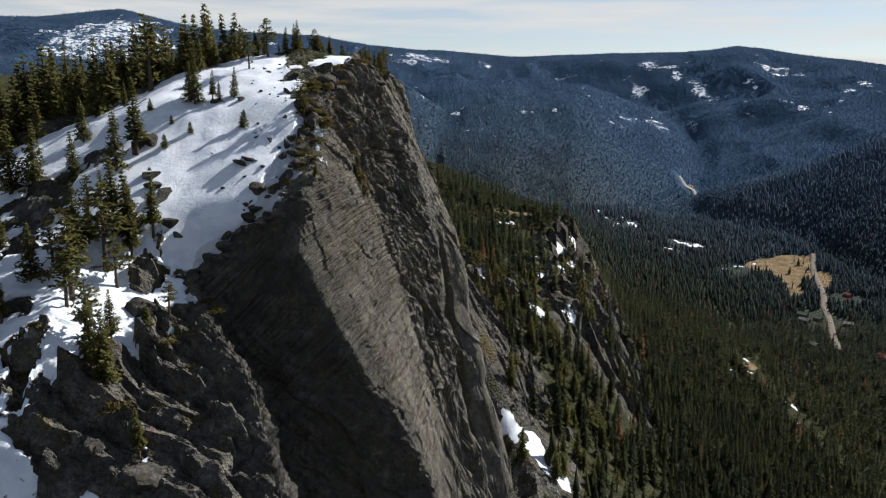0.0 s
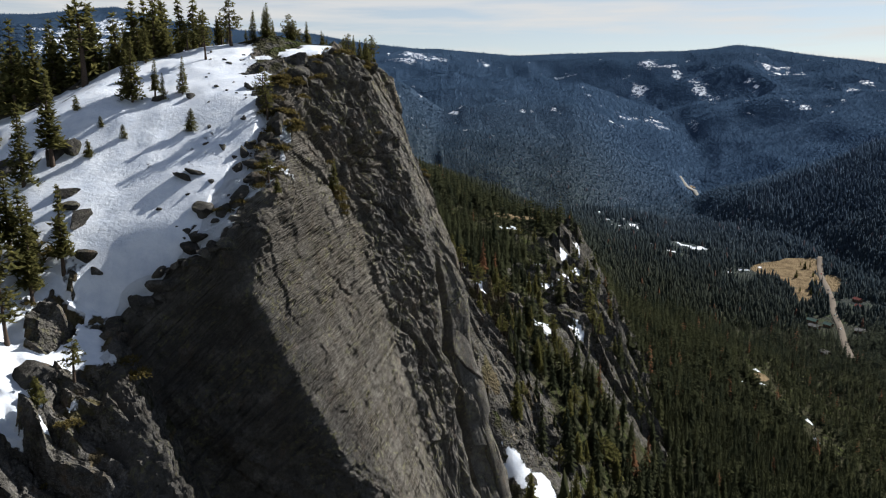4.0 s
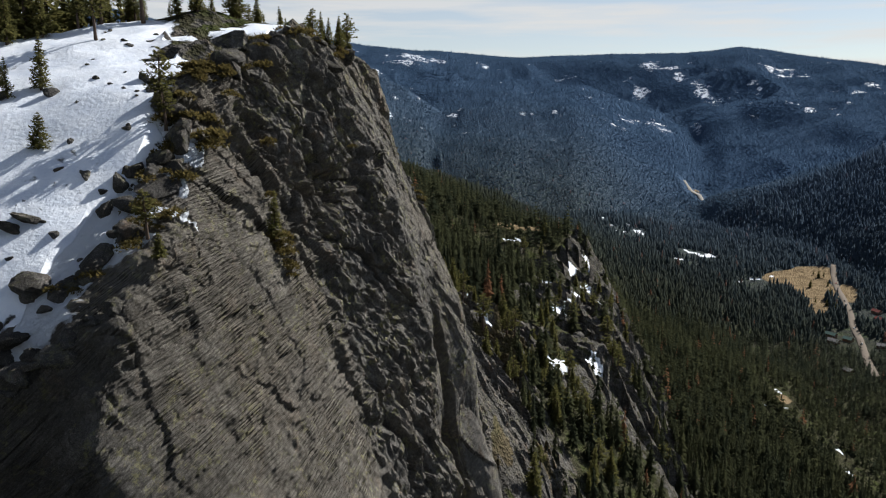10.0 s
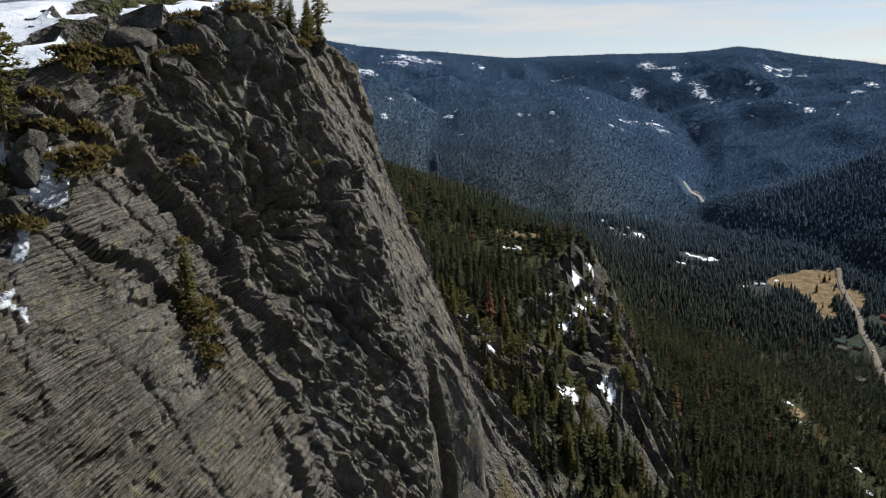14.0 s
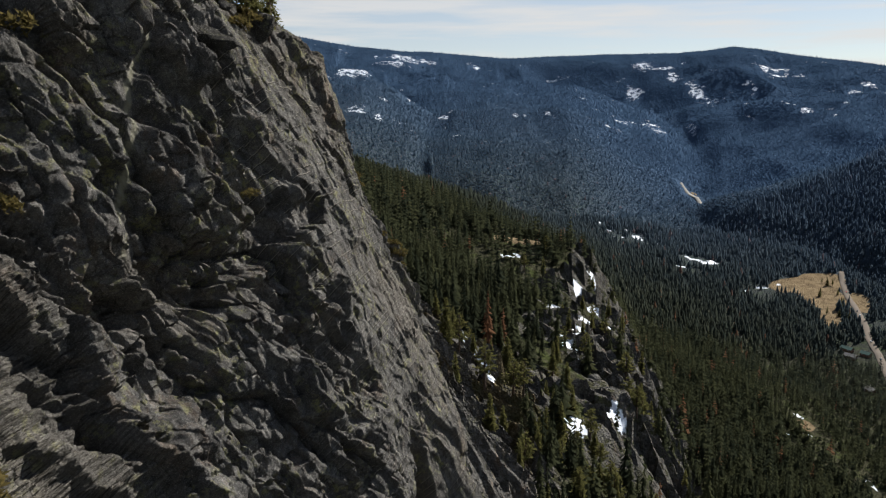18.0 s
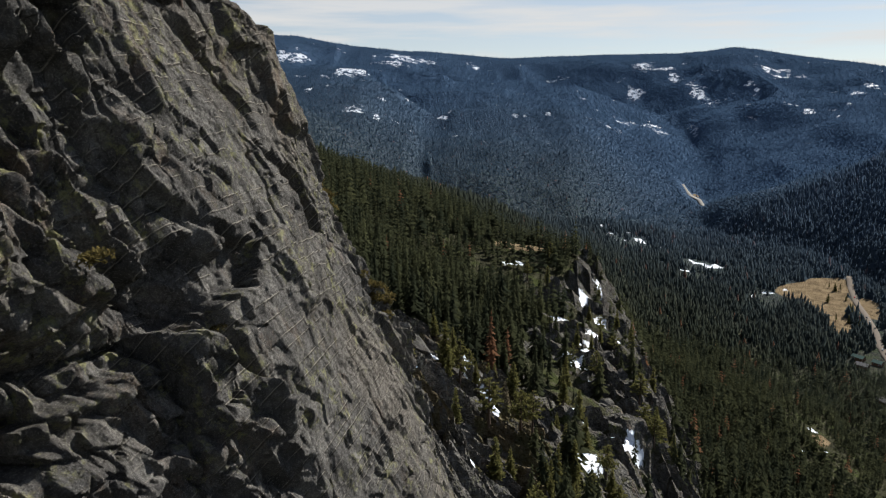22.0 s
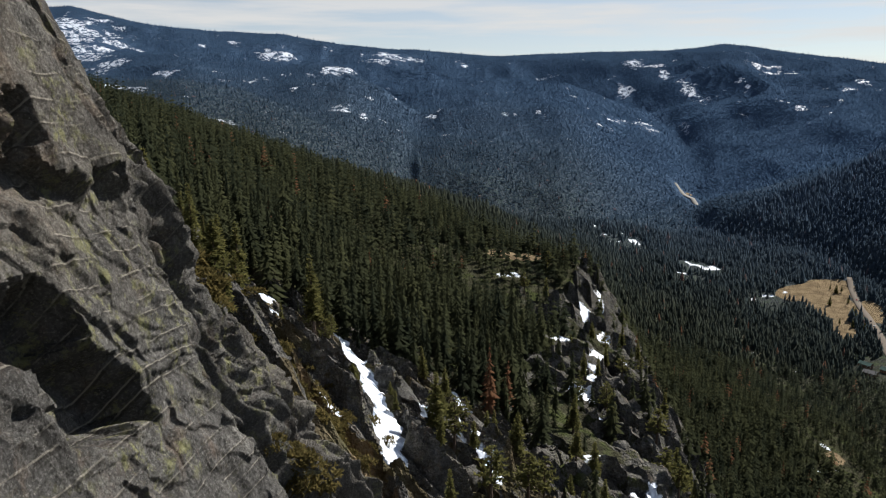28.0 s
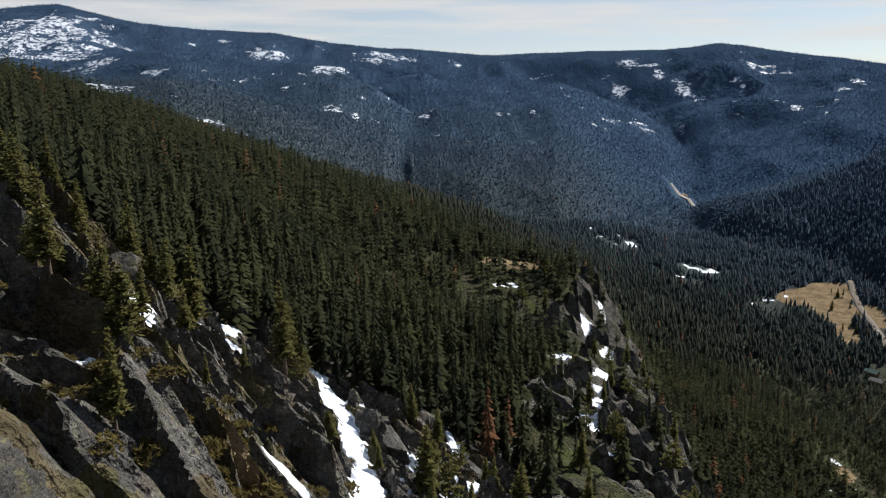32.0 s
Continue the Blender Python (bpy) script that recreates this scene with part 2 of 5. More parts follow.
def slope_of(x, y):
    e = 3.0
    gx = (base_height(x + e, y) - base_height(x - e, y)) / (2 * e)
    gy = (base_height(x, y + e) - base_height(x, y - e)) / (2 * e)
    return np.hypot(gx, gy)


# snow that lies in patches: x, y, half length, half width, turn in degrees
SNOW_SPOTS = [(-32, 228, 11, 5.5, 60), (-49.6, 396, 6, 2.6, 100), (-46, 432, 6, 4, 60), (-34.4, 341, 3, 1.6, 60), (-31, 430, 4, 3, 30),
              (-20, 441, 8, 5, 120), (-20, 376, 6, 1.4, 165), (2, 404, 6, 1.3, 120), (16, 462, 6, 4, 95), (-46, 448, 5, 3, 90),
              (-8, 446, 5, 3, 30), (-22, 398, 7, 2.6, 10), (10, 436, 7, 3.2, 100), (17, 428, 9, 4, 95), (23, 440, 8, 4.5, 60), (22, 412, 8, 4, 90),
              (82, 449, 12, 6, 60), (113, 501, 10, 5, 40), (55, 412, 8, 5, 60), (79, 541, 15, 8, 80), (112, 638, 12, 5, 60), (91, 646, 11, 5, 30),
              (71, 746, 16, 6, 10), (128, 690, 10, 4, 70), (92, 578, 12, 5, 70), (100, 605, 8, 4, 40), (122, 722, 13, 5, 70), (142, 762, 9, 4, 80),
              (6, 428, 8, 3.6, 110), (11, 417, 7, 3, 100), (68, 470, 9, 5, 40), (101, 480, 9, 5, 60), (78, 506, 6, 4, 30), (60, 452, 7, 4, 60), (132, 655, 8, 3, 70)]
LOW_SNOW = [(29, 276, 10, 5.5, 95), (40, 275, 12, 5, 80), (49, 276, 12, 4.5, 85), (523, 1521, 20, 30, 0), (466, 1447, 8, 14, 0), (561, 1513, 9, 15, 0), (438, 1412, 6, 10, 0),
            (480, 1443, 7, 12, 0), (403, 1667, 9, 16, 0), (461, 1699, 15, 24, 0), (406, 1749, 7, 14, 0), (493, 1649, 7, 12, 0), (453, 1627, 9, 16, 0), (452, 1754, 8, 14, 0),
            (641, 1395, 8, 8, 0), (538, 1305, 9, 7, 0), (569, 1322, 12, 6, 20), (600, 1338, 8, 5, 0), (590, 1519, 6, 5, 0), (503, 1435, 6, 6, 0),
            (348, 752, 9, 5, 60), (359, 680, 12, 5, 80), (344, 634, 9, 5, 80)]


GULLY = [(-26, 459), (-15, 437), (-11, 418), (-8, 405), (-5, 385), (0, 370), (8, 359), (16, 346)]


spot_rng = random.Random(8)
LOW_SNOW += [(cx + spot_rng.gauss(0, 24), cy + spot_rng.gauss(0, 26), spot_rng.uniform(4, 10), spot_rng.uniform(3, 6), spot_rng.uniform(0, 180))
             for cx, cy, count in ((400, 1700, 5), (455, 1700, 7), (530, 1530, 8), (480, 1445, 4), (560, 1320, 3), (415, 1030, 3), (356, 775, 3)) for _ in range(count)]


def gully_distance(x, y):
    best = np.full(np.shape(x), 1e9)
    for (ax, ay), (bx, by) in zip(GULLY, GULLY[1:]):
        t = np.clip(((x - ax) * (bx - ax) + (y - ay) * (by - ay)) / ((bx - ax) ** 2 + (by - ay) ** 2), 0, 1)
        best = np.minimum(best, np.hypot(x - ax - t * (bx - ax), y - ay - t * (by - ay)))
    return best


def snow_amount(x, y):
    n = fbm(x / 9, y / 9, 0 * x, 4, 61)
    ragged = n + 0.8 * fbm(x / 3.6, y / 3.6, 0 * x, 3, 62)
    rim = np.interp(y, [60, 100, 122, 138, 150, 157, 165, 180, 188, 194, 207, 225, 238], [-50, -50, -51, -55, -54, -40, -30, -29, -33, -37, -40, -44, -46])
    west = np.interp(y, [60, 120, 160, 185, 210, 235], [-170, -170, -135, -118, -84, -52])
    field = smooth(-1, 4, rim - x + 5.5 * ragged) * smooth(-4, 6, x - west) * smooth(98, 106, y + 9 * ragged) * (1 - smooth(222, 236, y + 0.12 * (x + 45)))
    clean = smooth(142, 157, y) * smooth(-92, -74, x) * smooth(3, 10, rim - x)
    s = field * np.where(n > -0.32 + 0.66 * smooth(152, 126, y) * (1 - 0.8 * smooth(-60, -68, x)), 1.0, 0.0) * (1 - clean) + field * clean
    s = np.clip(s + 0.25 * n * field, 0, 1.2)
    s = np.maximum(s, smooth(4.6, 2.2, gully_distance(x, y) + 3.5 * ragged))
    for cx, cy, a, b, turn in SNOW_SPOTS + LOW_SNOW:
        c, q = math.cos(radians(turn)), math.sin(radians(turn))
        u, v = (x - cx) * c + (y - cy) * q, -(x - cx) * q + (y - cy) * c
        s = np.maximum(s, (1.0 if cy < 300 else 0.88) * smooth(1.25, 0.75, np.hypot(u / a, v / b) + 0.62 * ragged))
    return s


def terrain(x, y):
    """Height, rockiness and snow of the ground."""
    z = base_height(x, y)
    slope = slope_of(x, y)
    near = near_mask(x, y)
    spur = smooth(30, 70, x) * (1 - smooth(205, 240, x)) * smooth(400, 450, y) * (1 - smooth(860, 920, y))
    snow = snow_amount(x, y)
    rock = np.clip(near * smooth(0.25, 0.55, slope + 0.3 * fbm(x / 14, y / 14, 0 * x, 3, 23)) + spur * smooth(0.30, 0.5, slope + 0.25 * fbm(x / 30, y / 30, 0 * x, 3, 27)), 0, 1)
    f1, f2, ident, flat1 = cells((x + 0.3 * z) / 9.5, y / 9.5, z / 14, 5)
    g1, g2, jdent, flat2 = cells(x / 3.4 + 7, y / 3.4, z / 4.5, 9)
    crags = smooth(290, 310, y)
    rough = (3.0 + 4.5 * crags) * (ident - 0.5) + (5.0 + 4.0 * crags) * flat1 + 1.6 * (jdent - 0.5) + 2.4 * flat2 - 1.2 * smooth(0.09, 0.0, f2 - f1)
    step = (y + 9 * fbm(x / 16, y / 16, 0 * x, 3, 36) + 0.25 * x) / 15
    ledge = (0.5 - (step - np.floor(step))) * smooth(296, 312, y) * (1 - smooth(440, 470, y)) * (1 - smooth(34, 50, x))
    step2 = (y + 20 * fbm(x / 34, y / 34, 0 * x, 3, 38) + 0.5 * x) / 36
    ledge2 = (0.5 - (step2 - np.floor(step2))) * spur
    rough = rough + 5.5 * ledge + 17.0 * ledge2
    cut = gully_distance(x, y)
    z = z - 2.6 * smooth(10, 3, cut)
    bare = rock * (1 - 0.93 * np.clip(snow, 0, 1))
    z = z + rough * bare * np.where(x < 60, 1.0, 0.8)
    z = z + (0.5 + 1.0 * (1 - near)) * fbm(x / 12, y / 12, 0 * x, 3, 31) * (1 - 0.6 * np.clip(snow, 0, 1)) + 0.25 * np.clip(snow, 0, 1)
    z = z + (0.44 * fbm(x / 3.2, y / 3.2, 0 * x, 3, 33) + 0.5 * fbm(x / 11, y / 11, 0 * x, 2, 35)) * np.clip(snow, 0, 1)
    return z, rock, snow


# ---- materials ----
def material(name):
    m = bpy.data.materials.new(name)
    m.use_nodes = True
    n, l = m.node_tree.nodes, m.node_tree.links
    return m, n, l, n["Principled BSDF"]


def noise_node(n, l, coord, scale, detail=6.0, rough=0.6, stretch=None, turn=None):
    t = n.new("ShaderNodeTexNoise")
    t.inputs["Scale"].default_value, t.inputs["Detail"].default_value, t.inputs["Roughness"].default_value = scale, detail, rough
    if stretch:
        mp = n.new("ShaderNodeMapping")
        mp.inputs["Scale"].default_value = stretch
        if turn:
            mp.inputs["Rotation"].default_value = [radians(a) for a in turn]
        l.new(coord, mp.inputs["Vector"])
        coord = mp.outputs["Vector"]
    l.new(coord, t.inputs["Vector"])
    return t.outputs["Fac"]


def ramp(n, l, fac, stops):
    r = n.new("ShaderNodeValToRGB")
    el = r.color_ramp.elements
    while len(el) < len(stops):
        el.new(0.5)
    for e, (p, c) in zip(el, stops):
        e.position, e.color = p, (*c, 1)
    l.new(fac, r.inputs["Fac"])
    return r.outputs["Color"]


def span(n, l, fac, a, b, lo=0.0, hi=1.0):
    r = n.new("ShaderNodeMapRange")
    for key, v in (("From Min", a), ("From Max", b), ("To Min", lo), ("To Max", hi)):
        r.inputs[key].default_value = v
    l.new(fac, r.inputs["Value"])
    return r.outputs["Result"]


def blend(n, l, fac, a, b, mode="MIX"):
    r = n.new("ShaderNodeMix")
    r.data_type, r.blend_type = "RGBA", mode
    for key, v in (("Factor", fac), ("A", a), ("B", b)):
        if isinstance(v, (tuple, float, int)):
            r.inputs[key].default_value = (*v, 1) if isinstance(v, tuple) else v
        else:
            l.new(v, r.inputs[key])
    return r.outputs["Result"]


def calc(n, l, op, a, b):
    r = n.new("ShaderNodeMath")
    r.operation = op
    for k, v in enumerate((a, b)):
        if isinstance(v, (float, int)):
            r.inputs[k].default_value = v
        else:
            l.new(v, r.inputs[k])
    return r.outputs["Value"]


def bump(n, l, height, strength, distance, normal=None):
    b = n.new("ShaderNodeBump")
    b.inputs["Strength"].default_value, b.inputs["Distance"].default_value = strength, distance
    l.new(height, b.inputs["Height"])
    if normal is not None:
        l.new(normal, b.inputs["Normal"])
    return b.outputs["Normal"]


def where_node(n):
    return n.new("ShaderNodeNewGeometry").outputs["Position"]


def named(n, name):
    a = n.new("ShaderNodeAttribute")
    a.attribute_name = name
    return a.outputs["Fac"]


def rock_colour(n, l, pos, crust=0.0):
    """Grey granite-like rock with brown weathering, dark streaks and pale lichen."""
    big = noise_node(n, l, pos, 0.045, 5)
    mid = noise_node(n, l, pos, 0.35, 6, 0.65)
    fine = noise_node(n, l, pos, 2.6, 7, 0.7)
    c = ramp(n, l, mid, [(0.30, (0.056, 0.054, 0.052)), (0.5, (0.122, 0.117, 0.110)), (0.68, (0.245, 0.232, 0.210))])
    c = blend(n, l, span(n, l, big, 0.5, 0.68, 0, 0.65), c, (0.20, 0.175, 0.143))
    c = blend(n, l, span(n, l, fine, 0.38, 0.54, 0.5, 0.0), c, (0.048, 0.046, 0.043))
    grit = noise_node(n, l, pos, 1.1, 9, 0.8)
    c = blend(n, l, span(n, l, grit, 0.56, 0.68, 0, 0.4), c, (0.31, 0.285, 0.245))
    # hairline joints, darker than the rock around them
    for scale, wide, much in ((0.30, 0.022, 0.45), (0.85, 0.04, 0.5)):
        shift = n.new("ShaderNodeVectorMath")
        shift.operation = "MULTIPLY_ADD"
        wander = n.new("ShaderNodeTexNoise")
        wander.inputs["Scale"].default_value = 0.5
        wander.inputs["Detail"].default_value = 4.0
        l.new(pos, wander.inputs["Vector"])
        l.new(wander.outputs["Color"], shift.inputs[0])
        shift.inputs[1].default_value = (1.8, 1.8, 1.8)
        tall = n.new("ShaderNodeMapping")
        tall.inputs["Scale"].default_value = (1.0, 1.0, 0.5)
        tall.inputs["Rotation"].default_value = (radians(-26), 0, 0)
        l.new(pos, tall.inputs["Vector"])
        l.new(tall.outputs["Vector"], shift.inputs[2])
        joint = n.new("ShaderNodeTexVoronoi")
        joint.feature = "DISTANCE_TO_EDGE"
        joint.inputs["Scale"].default_value = scale
        l.new(shift.outputs["Vector"], joint.inputs["Vector"])
        crack = calc(n, l, "MULTIPLY", span(n, l, joint.outputs["Distance"], wide, wide * 0.3), span(n, l, noise_node(n, l, pos, 0.3, 3), 0.42, 0.55))
        c = blend(n, l, calc(n, l, "MULTIPLY", crack, much), c, (0.028, 0.026, 0.022))
    streak = noise_node(n, l, pos, 0.5, 5, 0.6, (1.0, 1.0, 0.13))
    c = blend(n, l, span(n, l, streak, 0.55, 0.66, 0, 0.45), c, (0.07, 0.066, 0.062))
    if crust:
        c = blend(n, l, span(n, l, noise_node(n, l, pos, 0.22, 6, 0.7), 0.40, 0.56, 0, crust), c, (0.042, 0.040, 0.036))
    stain = noise_node(n, l, pos, 0.19, 9, 0.78)
    c = blend(n, l, span(n, l, stain, 0.53, 0.60, 0, 0.45), c, (0.062, 0.060, 0.058))
    rust = noise_node(n, l, pos, 0.27, 9, 0.75, (1.0, 1.0, 0.6), (20, 0, 40))
    c = blend(n, l, span(n, l, rust, 0.55, 0.65, 0, 0.38), c, (0.225, 0.155, 0.105))
    grain = noise_node(n, l, pos, 7.5, 5, 0.75)
    c = blend(n, l, span(n, l, grain, 0.44, 0.56, 0.35, 0.0), c, (0.04, 0.039, 0.037))
    c = blend(n, l, span(n, l, grain, 0.55, 0.66, 0.0, 0.45), c, (0.33, 0.315, 0.28))
    lichen_shade = noise_node(n, l, pos, 0.9, 8, 0.75)
    c = blend(n, l, calc(n, l, "MULTIPLY", span(n, l, lichen_shade, 0.52, 0.62, 0, 0.3 if crust else 0.7), span(n, l, noise_node(n, l, pos, 0.13, 4), 0.46, 0.56)), c, (0.25, 0.245, 0.11))
    return c, mid, fine


STRATA = (-0.70, 0.12, 0.70)            # across the parallel joints of the crag


def make_rock(name, bands):
    m, n, l, p = material(name)
    pos = where_node(n)
    c, mid, fine = rock_colour(n, l, pos, 0.0 if bands else 0.9)
    p.inputs["Roughness"].default_value = 0.85
    p.inputs["Specular IOR Level"].default_value = 0.0
    rel = bump(n, l, noise_node(n, l, pos, 1.1, 9, 0.78), 1.0, 0.55)
    chip = n.new("ShaderNodeTexVoronoi")
    chip.feature, chip.distance = "F1", "CHEBYCHEV"
    chip.inputs["Scale"].default_value = 0.9
    chip.inputs["Detail"].default_value = 3.0
    chip.inputs["Roughness"].default_value = 0.7
    warp = n.new("ShaderNodeMapping")
    warp.inputs["Scale"].default_value = (1.0, 0.8, 0.55)
    warp.inputs["Rotation"].default_value = (radians(-26), 0, 0)
    l.new(pos, warp.inputs["Vector"])
    l.new(warp.outputs["Vector"], chip.inputs["Vector"])
    rel = bump(n, l, chip.outputs["Distance"], 0.6, 0.32, rel)
    if bands:
        # one set of parallel joints and dykes runs through the whole crag
        dist = noise_node(n, l, pos, 0.05, 2)
        mp = n.new("ShaderNodeVectorMath")
        mp.operation = "DOT_PRODUCT"
        mp.inputs[1].default_value = STRATA
        l.new(pos, mp.inputs[0])
        q = calc(n, l, "ADD", mp.outputs["Value"], calc(n, l, "MULTIPLY", dist, 1.6))
        q = calc(n, l, "ADD", q, calc(n, l, "MULTIPLY", noise_node(n, l, pos, 0.6, 5, 0.7), 0.16))

        def edges(scale, shift=0.0):
            t = n.new("ShaderNodeTexVoronoi")
            t.voronoi_dimensions, t.feature = "1D", "DISTANCE_TO_EDGE"
            t.inputs["Scale"].default_value = 1.0
            l.new(calc(n, l, "MULTIPLY", calc(n, l, "ADD", q, shift), scale), t.inputs["W"])
            return t.outputs["Distance"]

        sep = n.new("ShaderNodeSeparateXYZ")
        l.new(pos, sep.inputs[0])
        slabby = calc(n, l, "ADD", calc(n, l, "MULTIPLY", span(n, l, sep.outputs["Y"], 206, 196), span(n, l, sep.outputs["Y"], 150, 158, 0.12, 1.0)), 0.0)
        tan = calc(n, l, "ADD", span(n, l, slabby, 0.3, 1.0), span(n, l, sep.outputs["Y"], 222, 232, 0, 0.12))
        c = blend(n, l, calc(n, l, "MULTIPLY", tan, 0.26), c, (0.25, 0.222, 0.18))      # tan of the slabs, with the sun's warmth and brightness painted in
        lichen_shade = calc(n, l, "MULTIPLY", span(n, l, sep.outputs["Y"], 161, 154), span(n, l, noise_node(n, l, pos, 0.16, 7, 0.7), 0.36, 0.52, 0.10, 0.48))
        c = blend(n, l, lichen_shade, c, (0.052, 0.049, 0.044))                                # the prow's shade, painted in as patches of black lichen
        # saw-cut grooves of uneven width on the slabs
        gap = calc(n, l, "ADD", edges(2.3), span(n, l, noise_node(n, l, pos, 0.35, 6, 0.75), 0.38, 0.64, 0.22, -0.24))
        sawn = calc(n, l, "MULTIPLY", slabby, span(n, l, noise_node(n, l, pos, 0.09, 4, 0.6), 0.40, 0.56, 0.15, 1.0))
        groove = calc(n, l, "MULTIPLY", span(n, l, gap, 0.11, 0.04), sawn)
        gap2 = calc(n, l, "ADD", edges(5.2, 7.3), span(n, l, noise_node(n, l, pos, 0.8, 5, 0.75), 0.36, 0.66, 0.24, -0.22))
        groove = calc(n, l, "MAXIMUM", groove, calc(n, l, "MULTIPLY", calc(n, l, "MULTIPLY", span(n, l, gap2, 0.2, 0.06), sawn), 0.6))
        # near-black fill: the shadow inside the grooves, put into the colour
        c = blend(n, l, calc(n, l, "MULTIPLY", groove, 0.95), c, (0.026, 0.024, 0.021))
        # thin pale dykes standing proud, a shadow line painted dark under each
        where_bands = calc(n, l, "MULTIPLY", span(n, l, noise_node(n, l, pos, 0.33, 5, 0.65), 0.45, 0.55), calc(n, l, "MULTIPLY", span(n, l, sep.outputs["Y"], 220, 230, 0.12, 1.0), span(n, l, sep.outputs["Y"], 262, 276, 1.0, 0.15)))
        pale = calc(n, l, "MULTIPLY", span(n, l, edges(0.95), 0.045, 0.02), where_bands)
        dyke_shadow = calc(n, l, "MULTIPLY", span(n, l, edges(0.95, 0.10), 0.075, 0.03), where_bands)
        c = blend(n, l, calc(n, l, "MULTIPLY", dyke_shadow, 0.6), c, (0.045, 0.04, 0.035))
        c = blend(n, l, calc(n, l, "MULTIPLY", pale, 0.6), c, (0.38, 0.345, 0.285))
        c = blend(n, l, calc(n, l, "MULTIPLY", named(n, "vein"), 0.75), c, (0.29, 0.275, 0.20))
        rel = bump(n, l, calc(n, l, "SUBTRACT", calc(n, l, "MULTIPLY", pale, 0.16), groove), 1.0, 0.32, rel)
    snow = named(n, "snow")
    sn = span(n, l, calc(n, l, "ADD", snow, calc(n, l, "MULTIPLY", noise_node(n, l, pos, 0.8, 5), 0.4)), 0.62, 0.72)
    c = blend(n, l, sn, c, (0.65, 0.69, 0.745))
    l.new(c, p.inputs["Base Color"])
    rel = bump(n, l, noise_node(n, l, pos, 5.0, 6, 0.72), 0.8, 0.11, rel)
    l.new(bump(n, l, fine, 0.7, 0.16, rel), p.inputs["Normal"])
    return m


def make_ground(name, crust, soil, green):
    m, n, l, p = material(name)
    pos = where_node(n)
    rock_c, mid, fine = rock_colour(n, l, pos, crust)
    # forest floor: needles, brush, bare earth
    floor = ramp(n, l, noise_node(n, l, pos, 0.25, 7, 0.65), [(0.3, tuple(0.5 * v for v in soil)), (0.5, soil), (0.7, tuple(1.9 * v for v in soil))])
    brush = noise_node(n, l, pos, 0.09, 5)
    floor = blend(n, l, span(n, l, brush, 0.5, 0.62, 0, green), floor, (0.05, 0.06, 0.022))
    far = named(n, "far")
    # distance haze, painted into the colour of the floor
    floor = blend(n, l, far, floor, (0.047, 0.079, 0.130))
    rocky = calc(n, l, "SUBTRACT", named(n, "rock"), span(n, l, noise_node(n, l, pos, 0.16, 5, 0.6), 0.50, 0.62, 0, 0.8))
    c = blend(n, l, span(n, l, rocky, 0.3, 0.5), floor, rock_c)
    meadow = ramp(n, l, noise_node(n, l, pos, 0.06, 7, 0.65), [(0.35, (0.12, 0.09, 0.055)), (0.6, (0.22, 0.165, 0.10))])
    c = blend(n, l, span(n, l, calc(n, l, "ADD", named(n, "meadow"), calc(n, l, "MULTIPLY", noise_node(n, l, pos, 0.05, 5), 0.5)), 0.65, 0.8), c, meadow)
    # snow: the fields and patches near by, the open rocky slopes far off
    snow = calc(n, l, "ADD", calc(n, l, "MULTIPLY", named(n, "snow"), 0.8), calc(n, l, "MULTIPLY", noise_node(n, l, pos, 0.42, 6, 0.68), 0.9))
    near_snow = span(n, l, snow, 0.96, 1.03)
    spots = calc(n, l, "ADD", noise_node(n, l, pos, 0.011, 5, 0.65), calc(n, l, "MULTIPLY", named(n, "boost"), 0.19))
    open_slope = calc(n, l, "MULTIPLY", span(n, l, spots, 0.64, 0.68), span(n, l, noise_node(n, l, pos, 0.05, 6, 0.7), 0.44, 0.52))
    far_snow = calc(n, l, "MULTIPLY", open_slope, named(n, "high"))
    sn = calc(n, l, "MAXIMUM", near_snow, far_snow)
    white = ramp(n, l, noise_node(n, l, pos, 0.3, 5), [(0.3, (0.53, 0.585, 0.67)), (0.6, (0.69, 0.73, 0.785))])
    c = blend(n, l, sn, c, white)
    l.new(c, p.inputs["Base Color"])
    l.new(span(n, l, sn, 0, 1, 0.95, 0.6), p.inputs["Roughness"])
    l.new(span(n, l, sn, 0, 1, 0.0, 0.3), p.inputs["Specular IOR Level"])
    chip = n.new("ShaderNodeTexVoronoi")
    chip.inputs["Scale"].default_value = 0.75
    chip.inputs["Detail"].default_value = 2.5
    l.new(pos, chip.inputs["Vector"])
    stony = calc(n, l, "MULTIPLY", chip.outputs["Distance"], calc(n, l, "SUBTRACT", 1.0, sn))
    rel = bump(n, l, noise_node(n, l, pos, 0.9, 7, 0.65), 0.6, 0.22)
    rel = bump(n, l, stony, 1.0, 0.9, rel)
    l.new(bump(n, l, noise_node(n, l, pos, 1.9, 6, 0.66), 0.7, 0.17, rel), p.inputs["Normal"])
    return m


